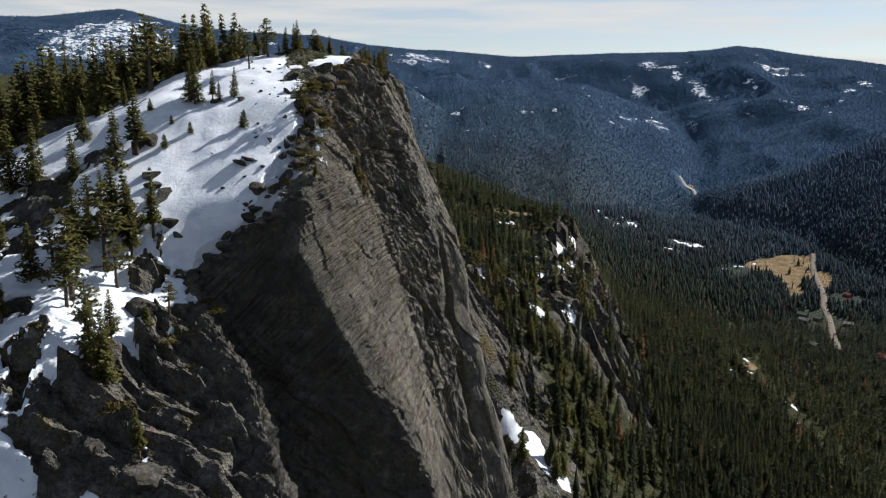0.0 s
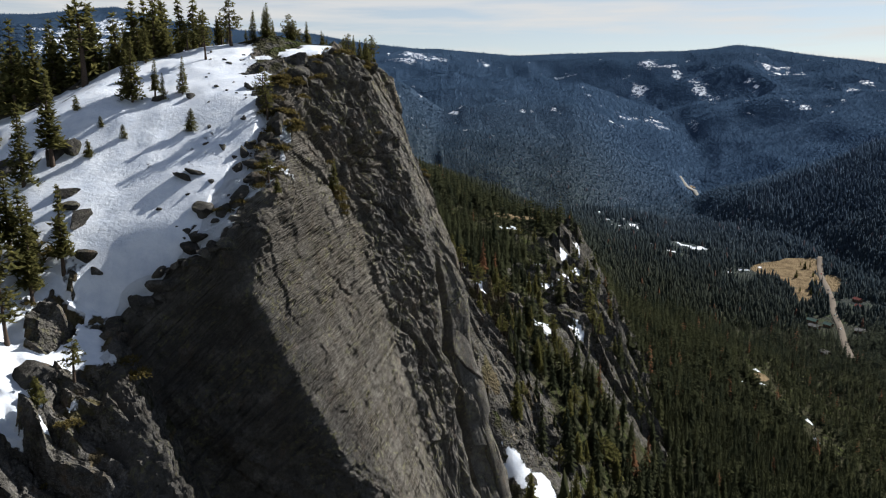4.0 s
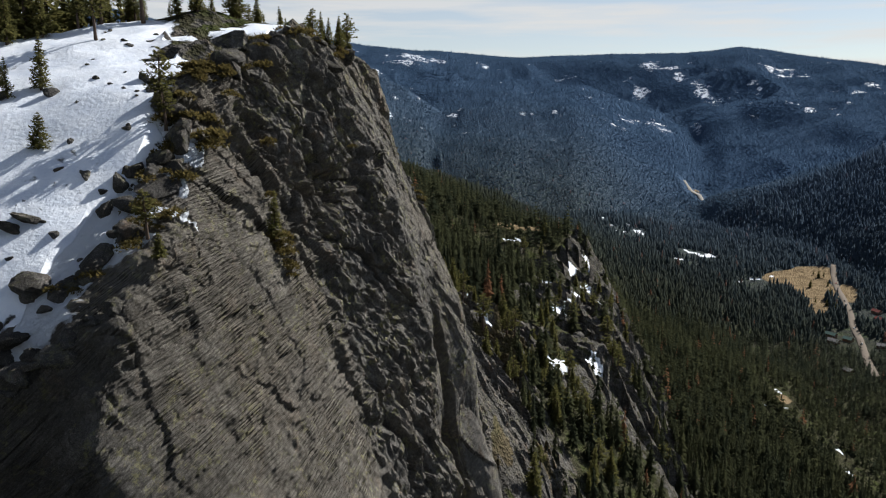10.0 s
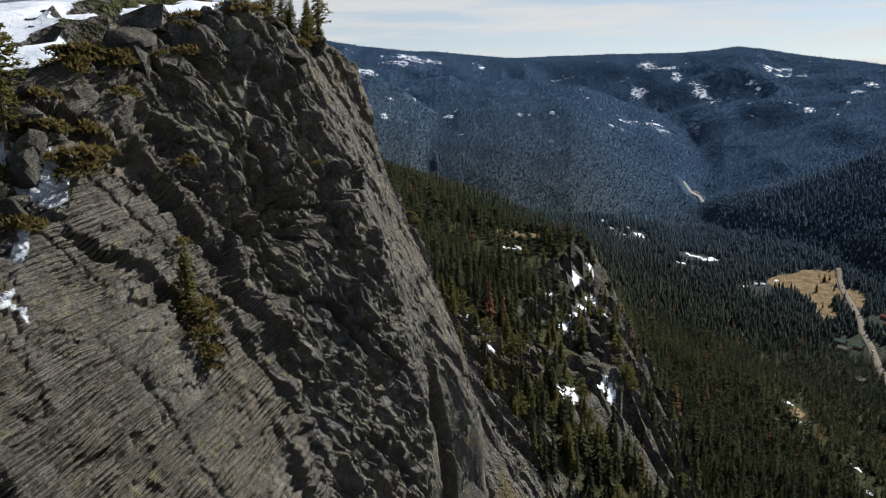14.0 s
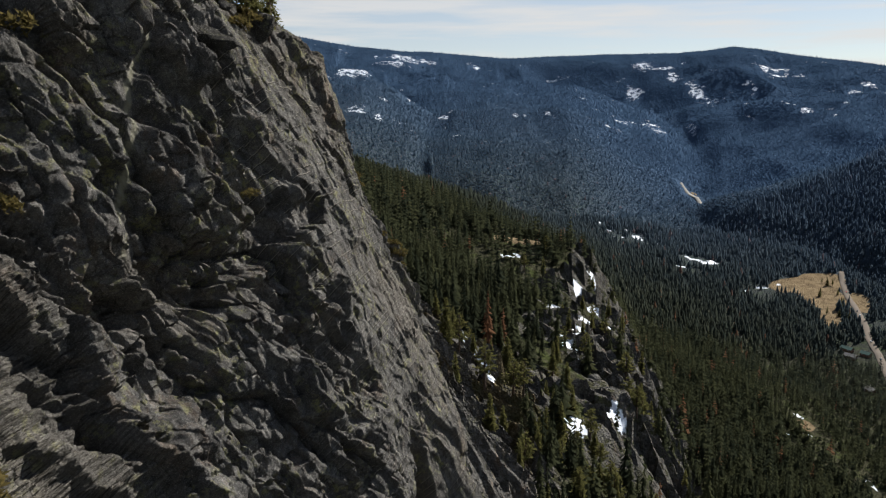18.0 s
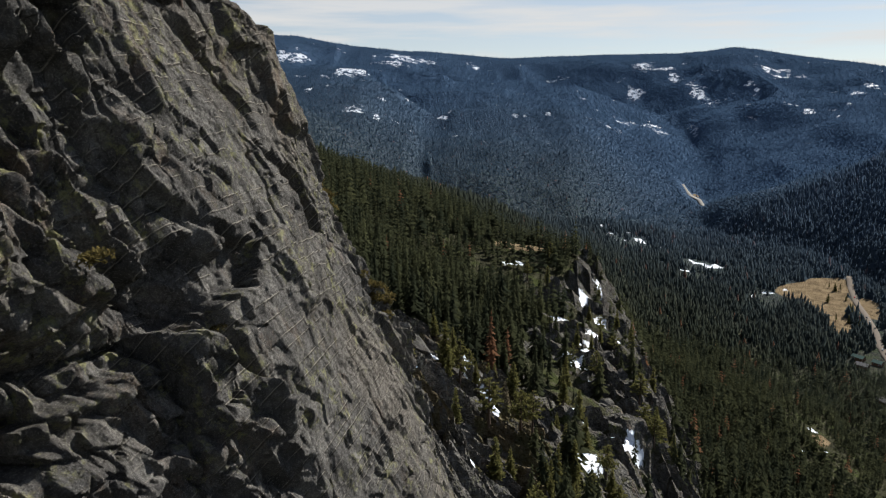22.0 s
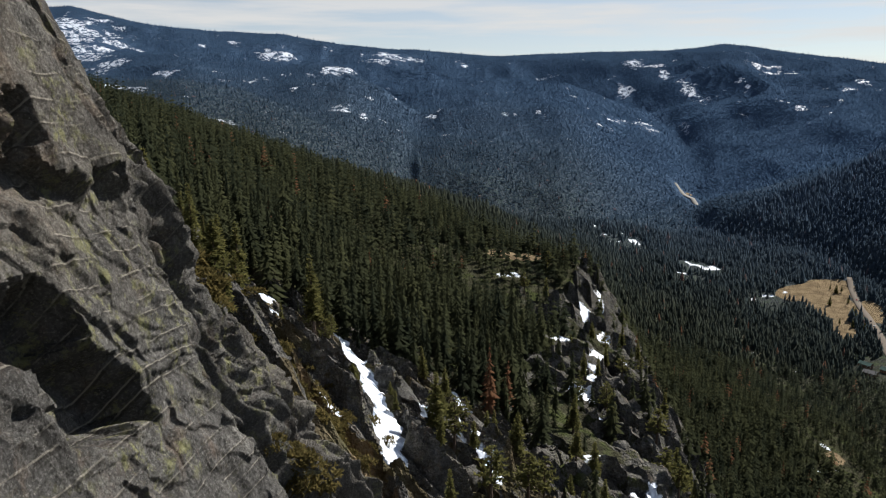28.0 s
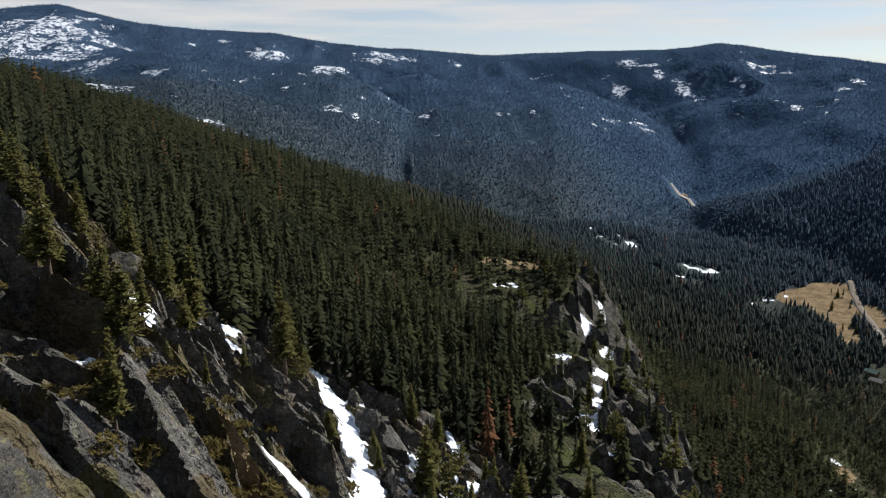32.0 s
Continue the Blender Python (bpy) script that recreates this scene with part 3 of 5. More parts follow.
def make_foliage(name, dark, light, far=None, fluff=0.35):
    """Needles: soft, seen through by the sun; fluff turns the lie of the sprays upwards."""
    m, n, l, p = material(name)
    pos = where_node(n)
    tint = named(n, "tint")
    c = blend(n, l, tint, dark, light)
    c = blend(n, l, span(n, l, noise_node(n, l, pos, 1.3, 4), 0.35, 0.7, 0, 0.6), c, tuple(v * 0.7 for v in dark))
    c = blend(n, l, span(n, l, tint, 1.3, 1.6), c, (0.16, 0.085, 0.048))          # a dead tree here and there
    # blue haze of distance, painted into the needles' colour
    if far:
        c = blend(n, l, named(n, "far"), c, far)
    l.new(c, p.inputs["Base Color"])
    p.inputs["Roughness"].default_value = 0.85
    p.inputs["Specular IOR Level"].default_value = 0.0
    lie = n.new("ShaderNodeMix")
    lie.data_type = "VECTOR"
    lie.inputs["Factor"].default_value = fluff
    l.new(bump(n, l, noise_node(n, l, pos, 2.2, 4, 0.7), 0.6, 0.6), lie.inputs["A"])
    lie.inputs["B"].default_value = (0.0, 0.0, 1.0)
    unit = n.new("ShaderNodeVectorMath")
    unit.operation = "NORMALIZE"
    l.new(lie.outputs["Result"], unit.inputs[0])
    l.new(unit.outputs["Vector"], p.inputs["Normal"])
    thin = n.new("ShaderNodeBsdfTranslucent")
    l.new(c, thin.inputs["Color"])
    both = n.new("ShaderNodeMixShader")
    both.inputs["Fac"].default_value = 0.45
    l.new(p.outputs["BSDF"], both.inputs[1])
    l.new(thin.outputs["BSDF"], both.inputs[2])
    l.new(both.outputs["Shader"], n["Material Output"].inputs["Surface"])
    return m


def make_plain(name, colour, rough=0.7, scale=2.0, vary=0.35, metal=0.0, depth=0.02):
    m, n, l, p = material(name)
    pos = where_node(n)
    f = noise_node(n, l, pos, scale, 6, 0.65)
    c = ramp(n, l, f, [(0.3, tuple(v * (1 - vary) for v in colour)), (0.7, tuple(min(1, v * (1 + vary)) for v in colour))])
    l.new(c, p.inputs["Base Color"])
    p.inputs["Roughness"].default_value, p.inputs["Metallic"].default_value = rough, metal
    p.inputs["Specular IOR Level"].default_value = 0.12
    l.new(bump(n, l, f, 0.5, depth), p.inputs["Normal"])
    return m


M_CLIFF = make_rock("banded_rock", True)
M_ROCK = make_rock("boulder_rock", False)
M_GROUND = make_ground("hillside", 0.9, (0.042, 0.041, 0.026), 0.8)
M_SLOPE = make_ground("slabby_hillside", 0.92, (0.078, 0.064, 0.040), 0.35)
# third colour of each forest: the painted haze it fades to with distance
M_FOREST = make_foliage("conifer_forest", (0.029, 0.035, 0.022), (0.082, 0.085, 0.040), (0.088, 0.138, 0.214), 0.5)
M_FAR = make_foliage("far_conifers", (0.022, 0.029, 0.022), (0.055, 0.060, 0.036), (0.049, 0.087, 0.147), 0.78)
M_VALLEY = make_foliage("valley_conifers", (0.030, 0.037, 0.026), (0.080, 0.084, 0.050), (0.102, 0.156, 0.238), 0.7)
M_NEEDLES = make_foliage("pine_needles", (0.066, 0.074, 0.030), (0.215, 0.195, 0.070))
M_BARK = make_plain("bark", (0.075, 0.055, 0.042), 0.9, 6.0, 0.5)
M_BRUSH = make_foliage("brush_leaves", (0.075, 0.066, 0.026), (0.19, 0.145, 0.055))
M_GRAVEL = make_plain("pale_gravel", (0.24, 0.225, 0.20), 1.0, 0.2, 0.15)
M_ASPHALT = make_plain("asphalt", (0.135, 0.112, 0.09), 1.0, 0.4, 0.12)


# ---- mesh helpers ----
def mesh_from(name, verts, faces, mat, smooth_shade=False, attrs=None, crisp=0):
    """A mesh from arrays: verts (n, 3), faces (m, 3 or 4)."""
    me = bpy.data.meshes.new(name)
    verts, faces = np.ascontiguousarray(verts, dtype=np.float32), np.ascontiguousarray(faces, dtype=np.int32)
    k = faces.shape[1]
    me.vertices.add(len(verts))
    me.vertices.foreach_set("co", verts.ravel())
    me.loops.add(faces.size)
    me.loops.foreach_set("vertex_index", faces.ravel())
    me.polygons.add(len(faces))
    me.polygons.foreach_set("loop_start", np.arange(0, faces.size, k, dtype=np.int32))
    if smooth_shade:
        me.polygons.foreach_set("use_smooth", np.ones(len(faces), dtype=bool))
    me.update(calc_edges=True)
    for key, values in (attrs or {}).items():
        a = me.attributes.new(key, "FLOAT", "POINT")
        a.data.foreach_set("value", np.ascontiguousarray(values, dtype=np.float32).ravel())
    if crisp:
        me.set_sharp_from_angle(angle=radians(crisp))
    me.materials.append(mat)
    return me


def grid_faces(nu, nv):
    """Quads of a grid of nu rows and nv columns."""
    i = (np.arange(nu - 1)[:, None] * nv + np.arange(nv - 1)[None, :]).ravel()
    return np.stack([i, i + 1, i + nv + 1, i + nv], axis=1)


def part(name, me, parent, label="", m=None):
    ob = new(name, me)
    ob.parent = parent
    if m is not None:
        ob.matrix_basis = m
    if label:
        ob["label"] = label
    return ob


# ---- ground ----
def graded(fine0, fine1, step, lo, hi, grow):
    mid = list(np.arange(fine0, fine1 + step / 2, step))
    s, v = step, mid[-1]
    while v < hi:
        s *= grow
        v += s
        mid.append(v)
    s, v, low = step, fine0, []
    while v > lo:
        s *= grow
        v -= s
        low.append(v)
    return np.array(low[::-1] + mid)


MEADOWS = [(-17, 352, 24, 6, 120), (86, 806, 30, 20, 0), (650, 1335, 74, 48, 30), (695, 1370, 60, 38, 50), (645, 1270, 74, 36, 64), (600, 1165, 50, 14, 64), (690, 1240, 70, 13, 64), (356, 776, 16, 8, 60), (860, 2440, 34, 12, 80)]


def meadow_amount(x, y):
    s = 0 * x
    for cx, cy, a, b, turn in MEADOWS:
        c, q = math.cos(radians(turn)), math.sin(radians(turn))
        u, v = (x - cx) * c + (y - cy) * q, -(x - cx) * q + (y - cy) * c
        s = np.maximum(s, smooth(1.3, 0.7, np.hypot(u / a, v / b)))
    return s


# share of painted haze at a place, rising with distance and towards the sun
def haze_amount(x, y):
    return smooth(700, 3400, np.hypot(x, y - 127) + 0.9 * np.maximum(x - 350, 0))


# open snowy slopes of the far mountains: x, y, half width, half depth
FAR_SNOW = [(-1655, 3414, 220, 240), (-1561, 3566, 240, 260), (-1538, 3263, 190, 220), (-1347, 3189, 170, 210), (-1323, 3431, 170, 200), (-1153, 2961, 110, 130),
            (-875, 2763, 61, 68), (-769, 2040, 57, 56), (-679, 3813, 93, 104), (-589, 3831, 47, 52), (-295, 2906, 69, 76), (-129, 4073, 169, 141), (243, 4113, 43, 47),
            (-447, 1886, 50, 69), (-234, 2462, 45, 50), (1096, 3830, 69, 77), (1161, 3680, 43, 120), (1222, 3464, 44, 123), (967, 3555, 51, 70), (892, 3014, 53, 89)]
FAR_SNOW += [(1066, 3067, 22, 40), (773, 3024, 53, 74), (1415, 3299, 22, 75), (1602, 3539, 67, 94), (1693, 3455, 40, 72), (1531, 2860, 19, 40), (1759, 3129, 28, 78),
             (1867, 3195, 38, 53), (1482, 2991, 29, 40), (-87, 2767, 19, 40), (53, 2714, 18, 40), (-1031, 3780, 27, 40), (-927, 4006, 43, 42), (-771, 3876, 34, 40),
             (-164, 2456, 20, 40), (384, 2488, 13, 40), (270, 2235, 9, 40)]


def snowy_mountain(x, y):
    s = 0 * x
    for cx, cy, a, b in FAR_SNOW:
        s = np.maximum(s, smooth(1.3, 0.5, np.hypot((x - cx) / a, (y - cy) / b)))
    return s


def slope_patch(x, y):
    """How far a place lies inside the finely broken rock slope beyond the crag."""
    return smooth(-84, -76, x) * (1 - smooth(32, 40, x)) * smooth(288, 296, y) * (1 - smooth(462, 472, y))


def buttress_patch(x, y):
    """The same for the lower buttress before the crag."""
    edge = np.interp(y, [88, 104, 122, 137, 147, 156], [-22, -27, -36, -48.5, -54.5, -56])
    return smooth(-114, -106, x) * (1 - smooth(-4.5, -0.5, x - edge)) * smooth(88, 94, y) * (1 - smooth(142, 152, y))


gx = graded(-130, 105, 1.65, -4900, 4900, 1.029)
gy = graded(84, 462, 1.65, -1200, 4950, 1.022)
GX, GY = np.meshgrid(gx, gy)
GZ, ROCKY, SNOWY = terrain(GX.ravel(), GY.ravel())
px_, py_ = GX.ravel(), GY.ravel()
SUNK = GZ - 7.0 * slope_patch(px_, py_) - 5.0 * buttress_patch(px_, py_)
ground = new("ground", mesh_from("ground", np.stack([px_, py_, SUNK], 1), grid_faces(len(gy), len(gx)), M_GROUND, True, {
    "rock": ROCKY, "snow": SNOWY, "meadow": meadow_amount(px_, py_), "far": haze_amount(px_, py_),
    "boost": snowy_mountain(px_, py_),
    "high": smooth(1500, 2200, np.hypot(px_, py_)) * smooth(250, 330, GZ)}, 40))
tagged(ground, "forested valley and mountain land with snow patches and rocky ribs", "terrain", kind="structure")

# finely broken rock on the land: slabs that dip away, with steep steps between them
PATCHES = []


def broken_rock(name, label, xs, ys, inside, sizes, saw, least, seed):
    x, y = (v.ravel() for v in np.meshgrid(xs, ys))
    coarse, _, snow = terrain(x, y)
    z = base_height(x, y) - 2.6 * smooth(10, 3, gully_distance(x, y))
    bare = np.clip(1.15 * smooth(-0.55, 0.0, fbm(x / 26, y / 26, 0 * x, 3, seed + 3) + 0.25), least, 1) * (1 - 0.85 * np.clip(snow, 0, 1))
    wave = 2.2 * fbm(x / 13, y / 13, 0 * x, 3, seed + 1)
    for k, (wide, long, amount) in enumerate(sizes):
        z = z + amount * (1 - 0.55 * smooth(342, 318, y) * smooth(280, 290, y)) * bare * flakes(y + 0.2 * x + wave * wide / 6, x - 0.3 * y, wide, long, seed + 11 + 10 * k, saw)
    z = z + 0.12 * fbm(x / 1.4, y / 1.4, 0 * x, 3, seed + 41) + 0.2 * np.clip(snow, 0, 1)
    share = inside(x, y)
    z = coarse * (1 - share) + z * share - 0.35 * (share < 0.02)
    earth = smooth(0.05, 0.3, fbm(x / 10, y / 10, 0 * x, 4, seed + 51) + 0.1) * (1 - least)
    PATCHES.append((xs, ys, z.reshape(len(ys), len(xs)), inside))
    me = mesh_from(name, np.stack([x, y, z], 1), grid_faces(len(ys), len(xs)), M_SLOPE, True,
                   {"rock": 1.25 * bare * (1 - 0.85 * earth), "snow": snow, "meadow": meadow_amount(x, y)}, 32)
    return tagged(new(name, me), label, "rock slope", kind="structure")


broken_rock("rock_slope", "steep slope of grey slabs, brown earth and snow beyond the crag", np.arange(-86, 42.1, 0.55), np.arange(286, 474.1, 0.55),
                         slope_patch, ((12.0, 17.0, 8.0), (5.2, 7.5, 3.4), (1.9, 3.0, 0.8)), 0.7, 0.12, 400)
broken_rock("rock_buttress", "dark slabby rock buttress with snow lying between its steps", np.arange(-116, -19.9, 0.45), np.arange(86, 154.1, 0.45),
                            buttress_patch, ((9.0, 16.0, 5.2), (3.8, 8.0, 2.3), (1.5, 3.4, 0.75)), 0.8, 0.7, 460)


# ---- the crag: level lines from the rim down, each knot as (x, y, z) ----
RIM = [(-26, 104, 333), (-35, 122, 348), (-47, 137, 357), (-53, 147, 361), (-46, 152, 367), (-39, 154, 373.5), (-31, 156, 378.5), (-29, 168, 384.5),
       (-31, 180, 390), (-34, 191, 399.5), (-28, 208, 406), (-22, 232, 409.5), (-20.5, 246, 408.5), (-17, 257, 408), (-18, 268, 406), (-26, 285, 396.5), (-44, 300, 390)]
UPPER = [(-22, 103, 325), (-31, 121, 339), (-43, 137, 347), (-50, 147, 350), (-44, 151, 355), (-36, 152, 362), (-30.5, 150.5, 367), (-25.5, 167, 372),
         (-22, 180, 375), (-22.5, 192, 381), (-21.5, 209, 381), (-12, 231, 382), (-10, 246, 385), (-9.5, 261, 383), (-12, 272, 386), (-18, 291, 384), (-36, 307, 379)]
MIDDLE = [(-19, 102, 314), (-28, 120, 326), (-39, 134, 332), (-46, 145, 336), (-39, 149, 338), (-29, 149, 340), (-17, 149, 340), (-16, 164, 346),
          (-14, 180, 350), (-13, 195, 350), (-11, 211, 350), (-2.5, 231, 350), (-1, 245, 352), (4.5, 256, 352), (1.5, 272, 354), (-8, 296, 364), (-26, 314, 366)]
LOWER = [(-15, 101, 294), (-24, 119, 303), (-34, 131, 308), (-38, 140, 309), (-30, 145, 309), (-19, 147, 309), (-2, 150, 309), (-3, 162, 309),
         (-3, 180, 309), (-2, 197, 309), (-1, 213, 309), (4, 231, 309), (3, 242, 312), (13, 251, 308), (11, 270, 308), (4, 301, 322), (-12, 320, 340)]
FOOT = [(-4, 99, 215), (-12, 117, 215), (-20, 126, 215), (-22, 134, 215), (-14, 140, 215), (-2, 145, 215), (14, 150, 215), (16, 162, 215),
        (17, 180, 216), (18, 197, 220), (20, 213, 225), (22, 231, 232), (22, 243, 238), (30, 252, 240), (28, 273, 245), (20, 306, 255), (4, 327, 295)]


def spline_rows(knots, t):
    """A smooth line through the knots at the places t in 0..len-1."""
    p = np.array(knots, dtype=float)
    i = np.clip(np.floor(t).astype(int), 0, len(p) - 2)
    f = (t - i)[:, None]
    p0, p1, p2, p3 = p[np.maximum(i - 1, 0)], p[i], p[i + 1], p[np.minimum(i + 2, len(p) - 1)]
    m1, m2 = (p2 - p0) * 0.32, (p3 - p1) * 0.32
    f2, f3 = f * f, f * f * f
    return (2 * f3 - 3 * f2 + 1) * p1 + (f3 - 2 * f2 + f) * m1 + (-2 * f3 + 3 * f2) * p2 + (f3 - f2) * m2


def even_places(knots, count):
    """Places along the knots, evenly spaced in metres."""
    t = np.linspace(0, len(knots) - 1, 2000)
    d = np.concatenate([[0], np.cumsum(np.linalg.norm(np.diff(spline_rows(knots, t), axis=0), axis=1))])
    w = np.concatenate([[0], np.cumsum(np.diff(d) * np.where((t[1:] > 9.5) & (t[1:] < 15.2), 2.6, np.where(t[1:] > 6, 1.3, 0.55)))])
    return np.interp(np.linspace(0, w[-1], count), w, t)


def rough_top(x, y):
    return fbm(x / 4, y / 4, 0 * x, 3, 171)


# hollows (-) and jutting blocks (+) of the face: y, z, half width, half height, depth
HOLLOWS = [(224, 386, 11.0, 1.9, -2.6), (206, 378, 5.0, 2.2, -1.8), (232, 372, 2.0, 5.0, -1.4), (195, 389, 2.6, 9.0, -2.6), (255.5, 390, 2.2, 2.8, -3.6), (247, 402, 1.5, 2.5, -1.5), (259, 401, 3.2, 4.5, 1.7), (213, 386, 4.0, 3.0, -1.3), (215, 394, 3.2, 3.6, 1.6),
           (204, 388, 2.5, 6.0, -0.9), (224, 377, 2.0, 5.0, -1.3),
           (186, 382, 1.6, 5.0, -1.6), (196, 374, 1.4, 6.0, -1.2)]


def build_crag():
    ns, nv = 1420, 434
    t = even_places(MIDDLE, ns)
    rows = [spline_rows(k, t) for k in (RIM, UPPER, MIDDLE, LOWER, FOOT)]
    inner = rows[0] + np.array([-7.0, 0, 0]) - np.array([0, 0, 2.5])
    # the top reaches back under the snow field
    back = np.interp(rows[0][:, 1], [150, 154, 157, 168, 176, 182, 190, 208, 232, 246, 257, 268, 276], [7, 13, 17, 15.5, 12, 10, 8, 9, 11, 12, 14.5, 16, 7])
    joined = smooth(152, 157, rows[0][:, 1]) * smooth(274, 266, rows[0][:, 1])
    inner[:, 0] = rows[0][:, 0] - back
    inner[:, 2] = inner[:, 2] * (1 - joined) + (base_height(inner[:, 0], inner[:, 1]) - 1.3) * joined
    rows = np.stack([inner] + rows)                                   # 6, ns, 3
    vs = np.concatenate([np.linspace(0, 1, 28, endpoint=False), np.linspace(1, 3, 316, endpoint=False), np.linspace(3, 4, 66, endpoint=False), np.linspace(4, 5, nv - 410)])
    i = np.clip(np.floor(vs).astype(int), 0, 4)
    f = (vs - i)[:, None, None]
    p0, p1, p2, p3 = rows[np.maximum(i - 1, 0)], rows[i], rows[i + 1], rows[np.minimum(i + 2, 5)]
    m1, m2 = (p2 - p0) * 0.3, (p3 - p1) * 0.3
    f2, f3 = f * f, f * f * f
    P = (2 * f3 - 3 * f2 + 1) * p1 + (f3 - 2 * f2 + f) * m1 + (-2 * f3 + 3 * f2) * p2 + (f3 - f2) * m2
    N = np.cross(np.gradient(P, axis=0), np.gradient(P, axis=1))
    N /= np.maximum(np.linalg.norm(N, axis=2, keepdims=True), 1e-6)
    if N[nv // 3, 2 * ns // 5, 0] < 0:
        N = -N
    for _ in range(6):                                                # even out the directions
        N[1:-1, 1:-1] = (N[1:-1, 1:-1] * 2 + N[:-2, 1:-1] + N[2:, 1:-1] + N[1:-1, :-2] + N[1:-1, 2:]) / 6
    N /= np.maximum(np.linalg.norm(N, axis=2, keepdims=True), 1e-6)
    x, y, z = (P[..., k].ravel() for k in range(3))
    # large facets, then flakes that run steeply down the face in broken rows, then chips
    w = 1.1 * fbm(x / 9, y / 9, z / 9, 3, 71)
    e1, e2, e3 = 0.90 * y + 0.44 * z, -0.44 * y + 0.90 * z, x + 0.2 * z
    q0 = 1.4 * (STRATA[0] * x + STRATA[1] * y + STRATA[2] * z)
    a1, a2, aid, aflat = cells((e3 + w) / 14, (e1 + w) / 9, e2 / 22, 81)
    c1, c2, cid, cflat = cells((e3 + 0.5 * w) / 2.2, e1 / 1.9, q0 / 2.4, 101)
    slab = np.maximum(smooth(205, 190, y), 0.95 * smooth(226, 238, y) * smooth(335, 352, z))
    flat_face = smooth(226, 238, y) * smooth(335, 352, z)
    wall = smooth(190, 203, y) * (1 - smooth(228, 240, y))
    d = (1 - 0.3 * flat_face) * ((1.9 - 1.5 * slab) * (aid - 0.5) + (3.4 - 2.6 * slab) * aflat)
    prow = smooth(161, 153, y)
    lane = fbm(x / 30, y / 30, z / 30, 2, 111)
    for wide, long, amount, seed in ((7.0, 13.0, 1.7, 301), (2.8, 6.0, 1.35, 311), (1.15, 2.4, 0.62, 321)):
        shape = flakes(e1 + 0.8 * e3 + w * wide / 4, e2, wide, long, seed)
        much = amount * (0.08 + 0.07 * flat_face + (0.92 - 0.10 * flat_face) * np.maximum(np.maximum(wall, 0.26 * flat_face), np.maximum(0.55 * prow, 0.24 * slab * (1 - flat_face))) * smooth(-0.75, 0.1, lane + 0.3 * wall))
        d = d + much * shape
    # the far end breaks into fins whose steep sides look back along the face
    fins = smooth(262, 276, y) * smooth(404, 394, z)
    for wide, long, amount, seed in ((10.0, 22.0, 2.7, 331), (4.2, 8.0, 1.7, 341), (1.9, 3.6, 0.9, 351), (0.8, 1.7, 0.34, 361)):
        d = d + amount * fins * flakes(0.92 * y + 0.36 * z + 0.35 * w * wide / 6, 0.9 * z - 0.3 * y, wide, long, seed, 0.6)
    # small chips with planes of their own
    d = d + (0.06 + 0.22 * wall + 0.2 * fins) * (cid - 0.5) + (0.16 + 0.14 * flat_face + 0.85 * wall + 0.5 * fins) * cflat - 0.3 * wall * smooth(0.07, 0.0, c2 - c1)
    chips = smooth(0.88, 0.91, cid) * flat_face
    d = d - 0.38 * chips * smooth(0.02, 0.12, c2 - c1)
    # hollowed scallops between the flakes
    k1, k2, kid, kflat = cells((e3 + 0.4 * w) / 2.4, (e1 + 0.4 * w) / 1.7, e2 / 2.1, 141)
    hollow = wall * smooth(0.0, 0.35, fbm(x / 17, y / 17, z / 17, 2, 143) + 0.25 * smooth(384, 372, z))
    d = d - 0.75 * hollow * (1 - smooth(0.0, 0.75, k1)) + 0.2 * hollow
    d = d + (0.9 - 0.5 * slab) * fbm(x / 12, y / 12, z / 16, 3, 121) + 0.10 * fbm(x / 1.1, y / 1.1, z / 1.4, 3, 131)
    h1, h2, hid, hflat = cells((x + 0.3 * y) / 4.0, (y - 0.3 * z) / 4.6, q0 / 1.5, 117)
    d = d + (0.38 * slab - 0.23 * smooth(215, 226, y) * slab) * (0.9 * (hid - 0.5) + 0.9 * hflat)
    d = d - (0.5 - 0.42 * slab) * smooth(0.05, 0.0, a2 - a1)
    q = q0 + 0.5 * fbm(x / 18, y / 18, z / 18, 2, 141)
    zero = np.zeros(q.shape, np.int64)
    # thin beds along the joints: each stands out or lies back a little and overhangs the one below
    beds = np.maximum(smooth(208, 198, y), 0.06 * smooth(224, 234, y))
    for thick, amount, seed in ((2.6, 0.5, 149), (1.5, 0.36, 151), (0.8, 0.22, 153)):
        layer = np.floor(q / thick).astype(np.int64)
        off, inside = lattice(layer, zero, zero, seed), q / thick - layer
        cut = vnoise(y / 11 + 31 * off, x / 6, 0 * x, seed + 1)        # each bed comes and goes along the face
        d = d + beds * amount * ((off - 0.5) + 0.9 * (inside - 0.5)) * smooth(-0.45, 0.25, cut)
    for hy, hz, ry, rz, depth in HOLLOWS:
        hu, hv = (y - hy + 0.45 * (z - hz)) / ry, (z - hz - 0.3 * (y - hy)) / rz
        d = d + 0.75 * depth * smooth(1.2, 0.78, 0.55 * np.maximum(np.abs(hu), np.abs(hv)) + 0.45 * np.abs(hu + 0.6 * hv) + 0.6 * fbm(x / 2.6, y / 2.6, z / 2.6, 3, 181) + 0.5 * (cid - 0.5))
    # the dark chimney that parts the pillar from the face
    d = d - 6.5 * smooth(1.0, 0.55, np.abs(y - 243.0 - 0.05 * (z - 330) + 0.8 * vnoise(z / 9, 0 * z, 0 * z, 187)) / 3.4) * smooth(358, 344, z)
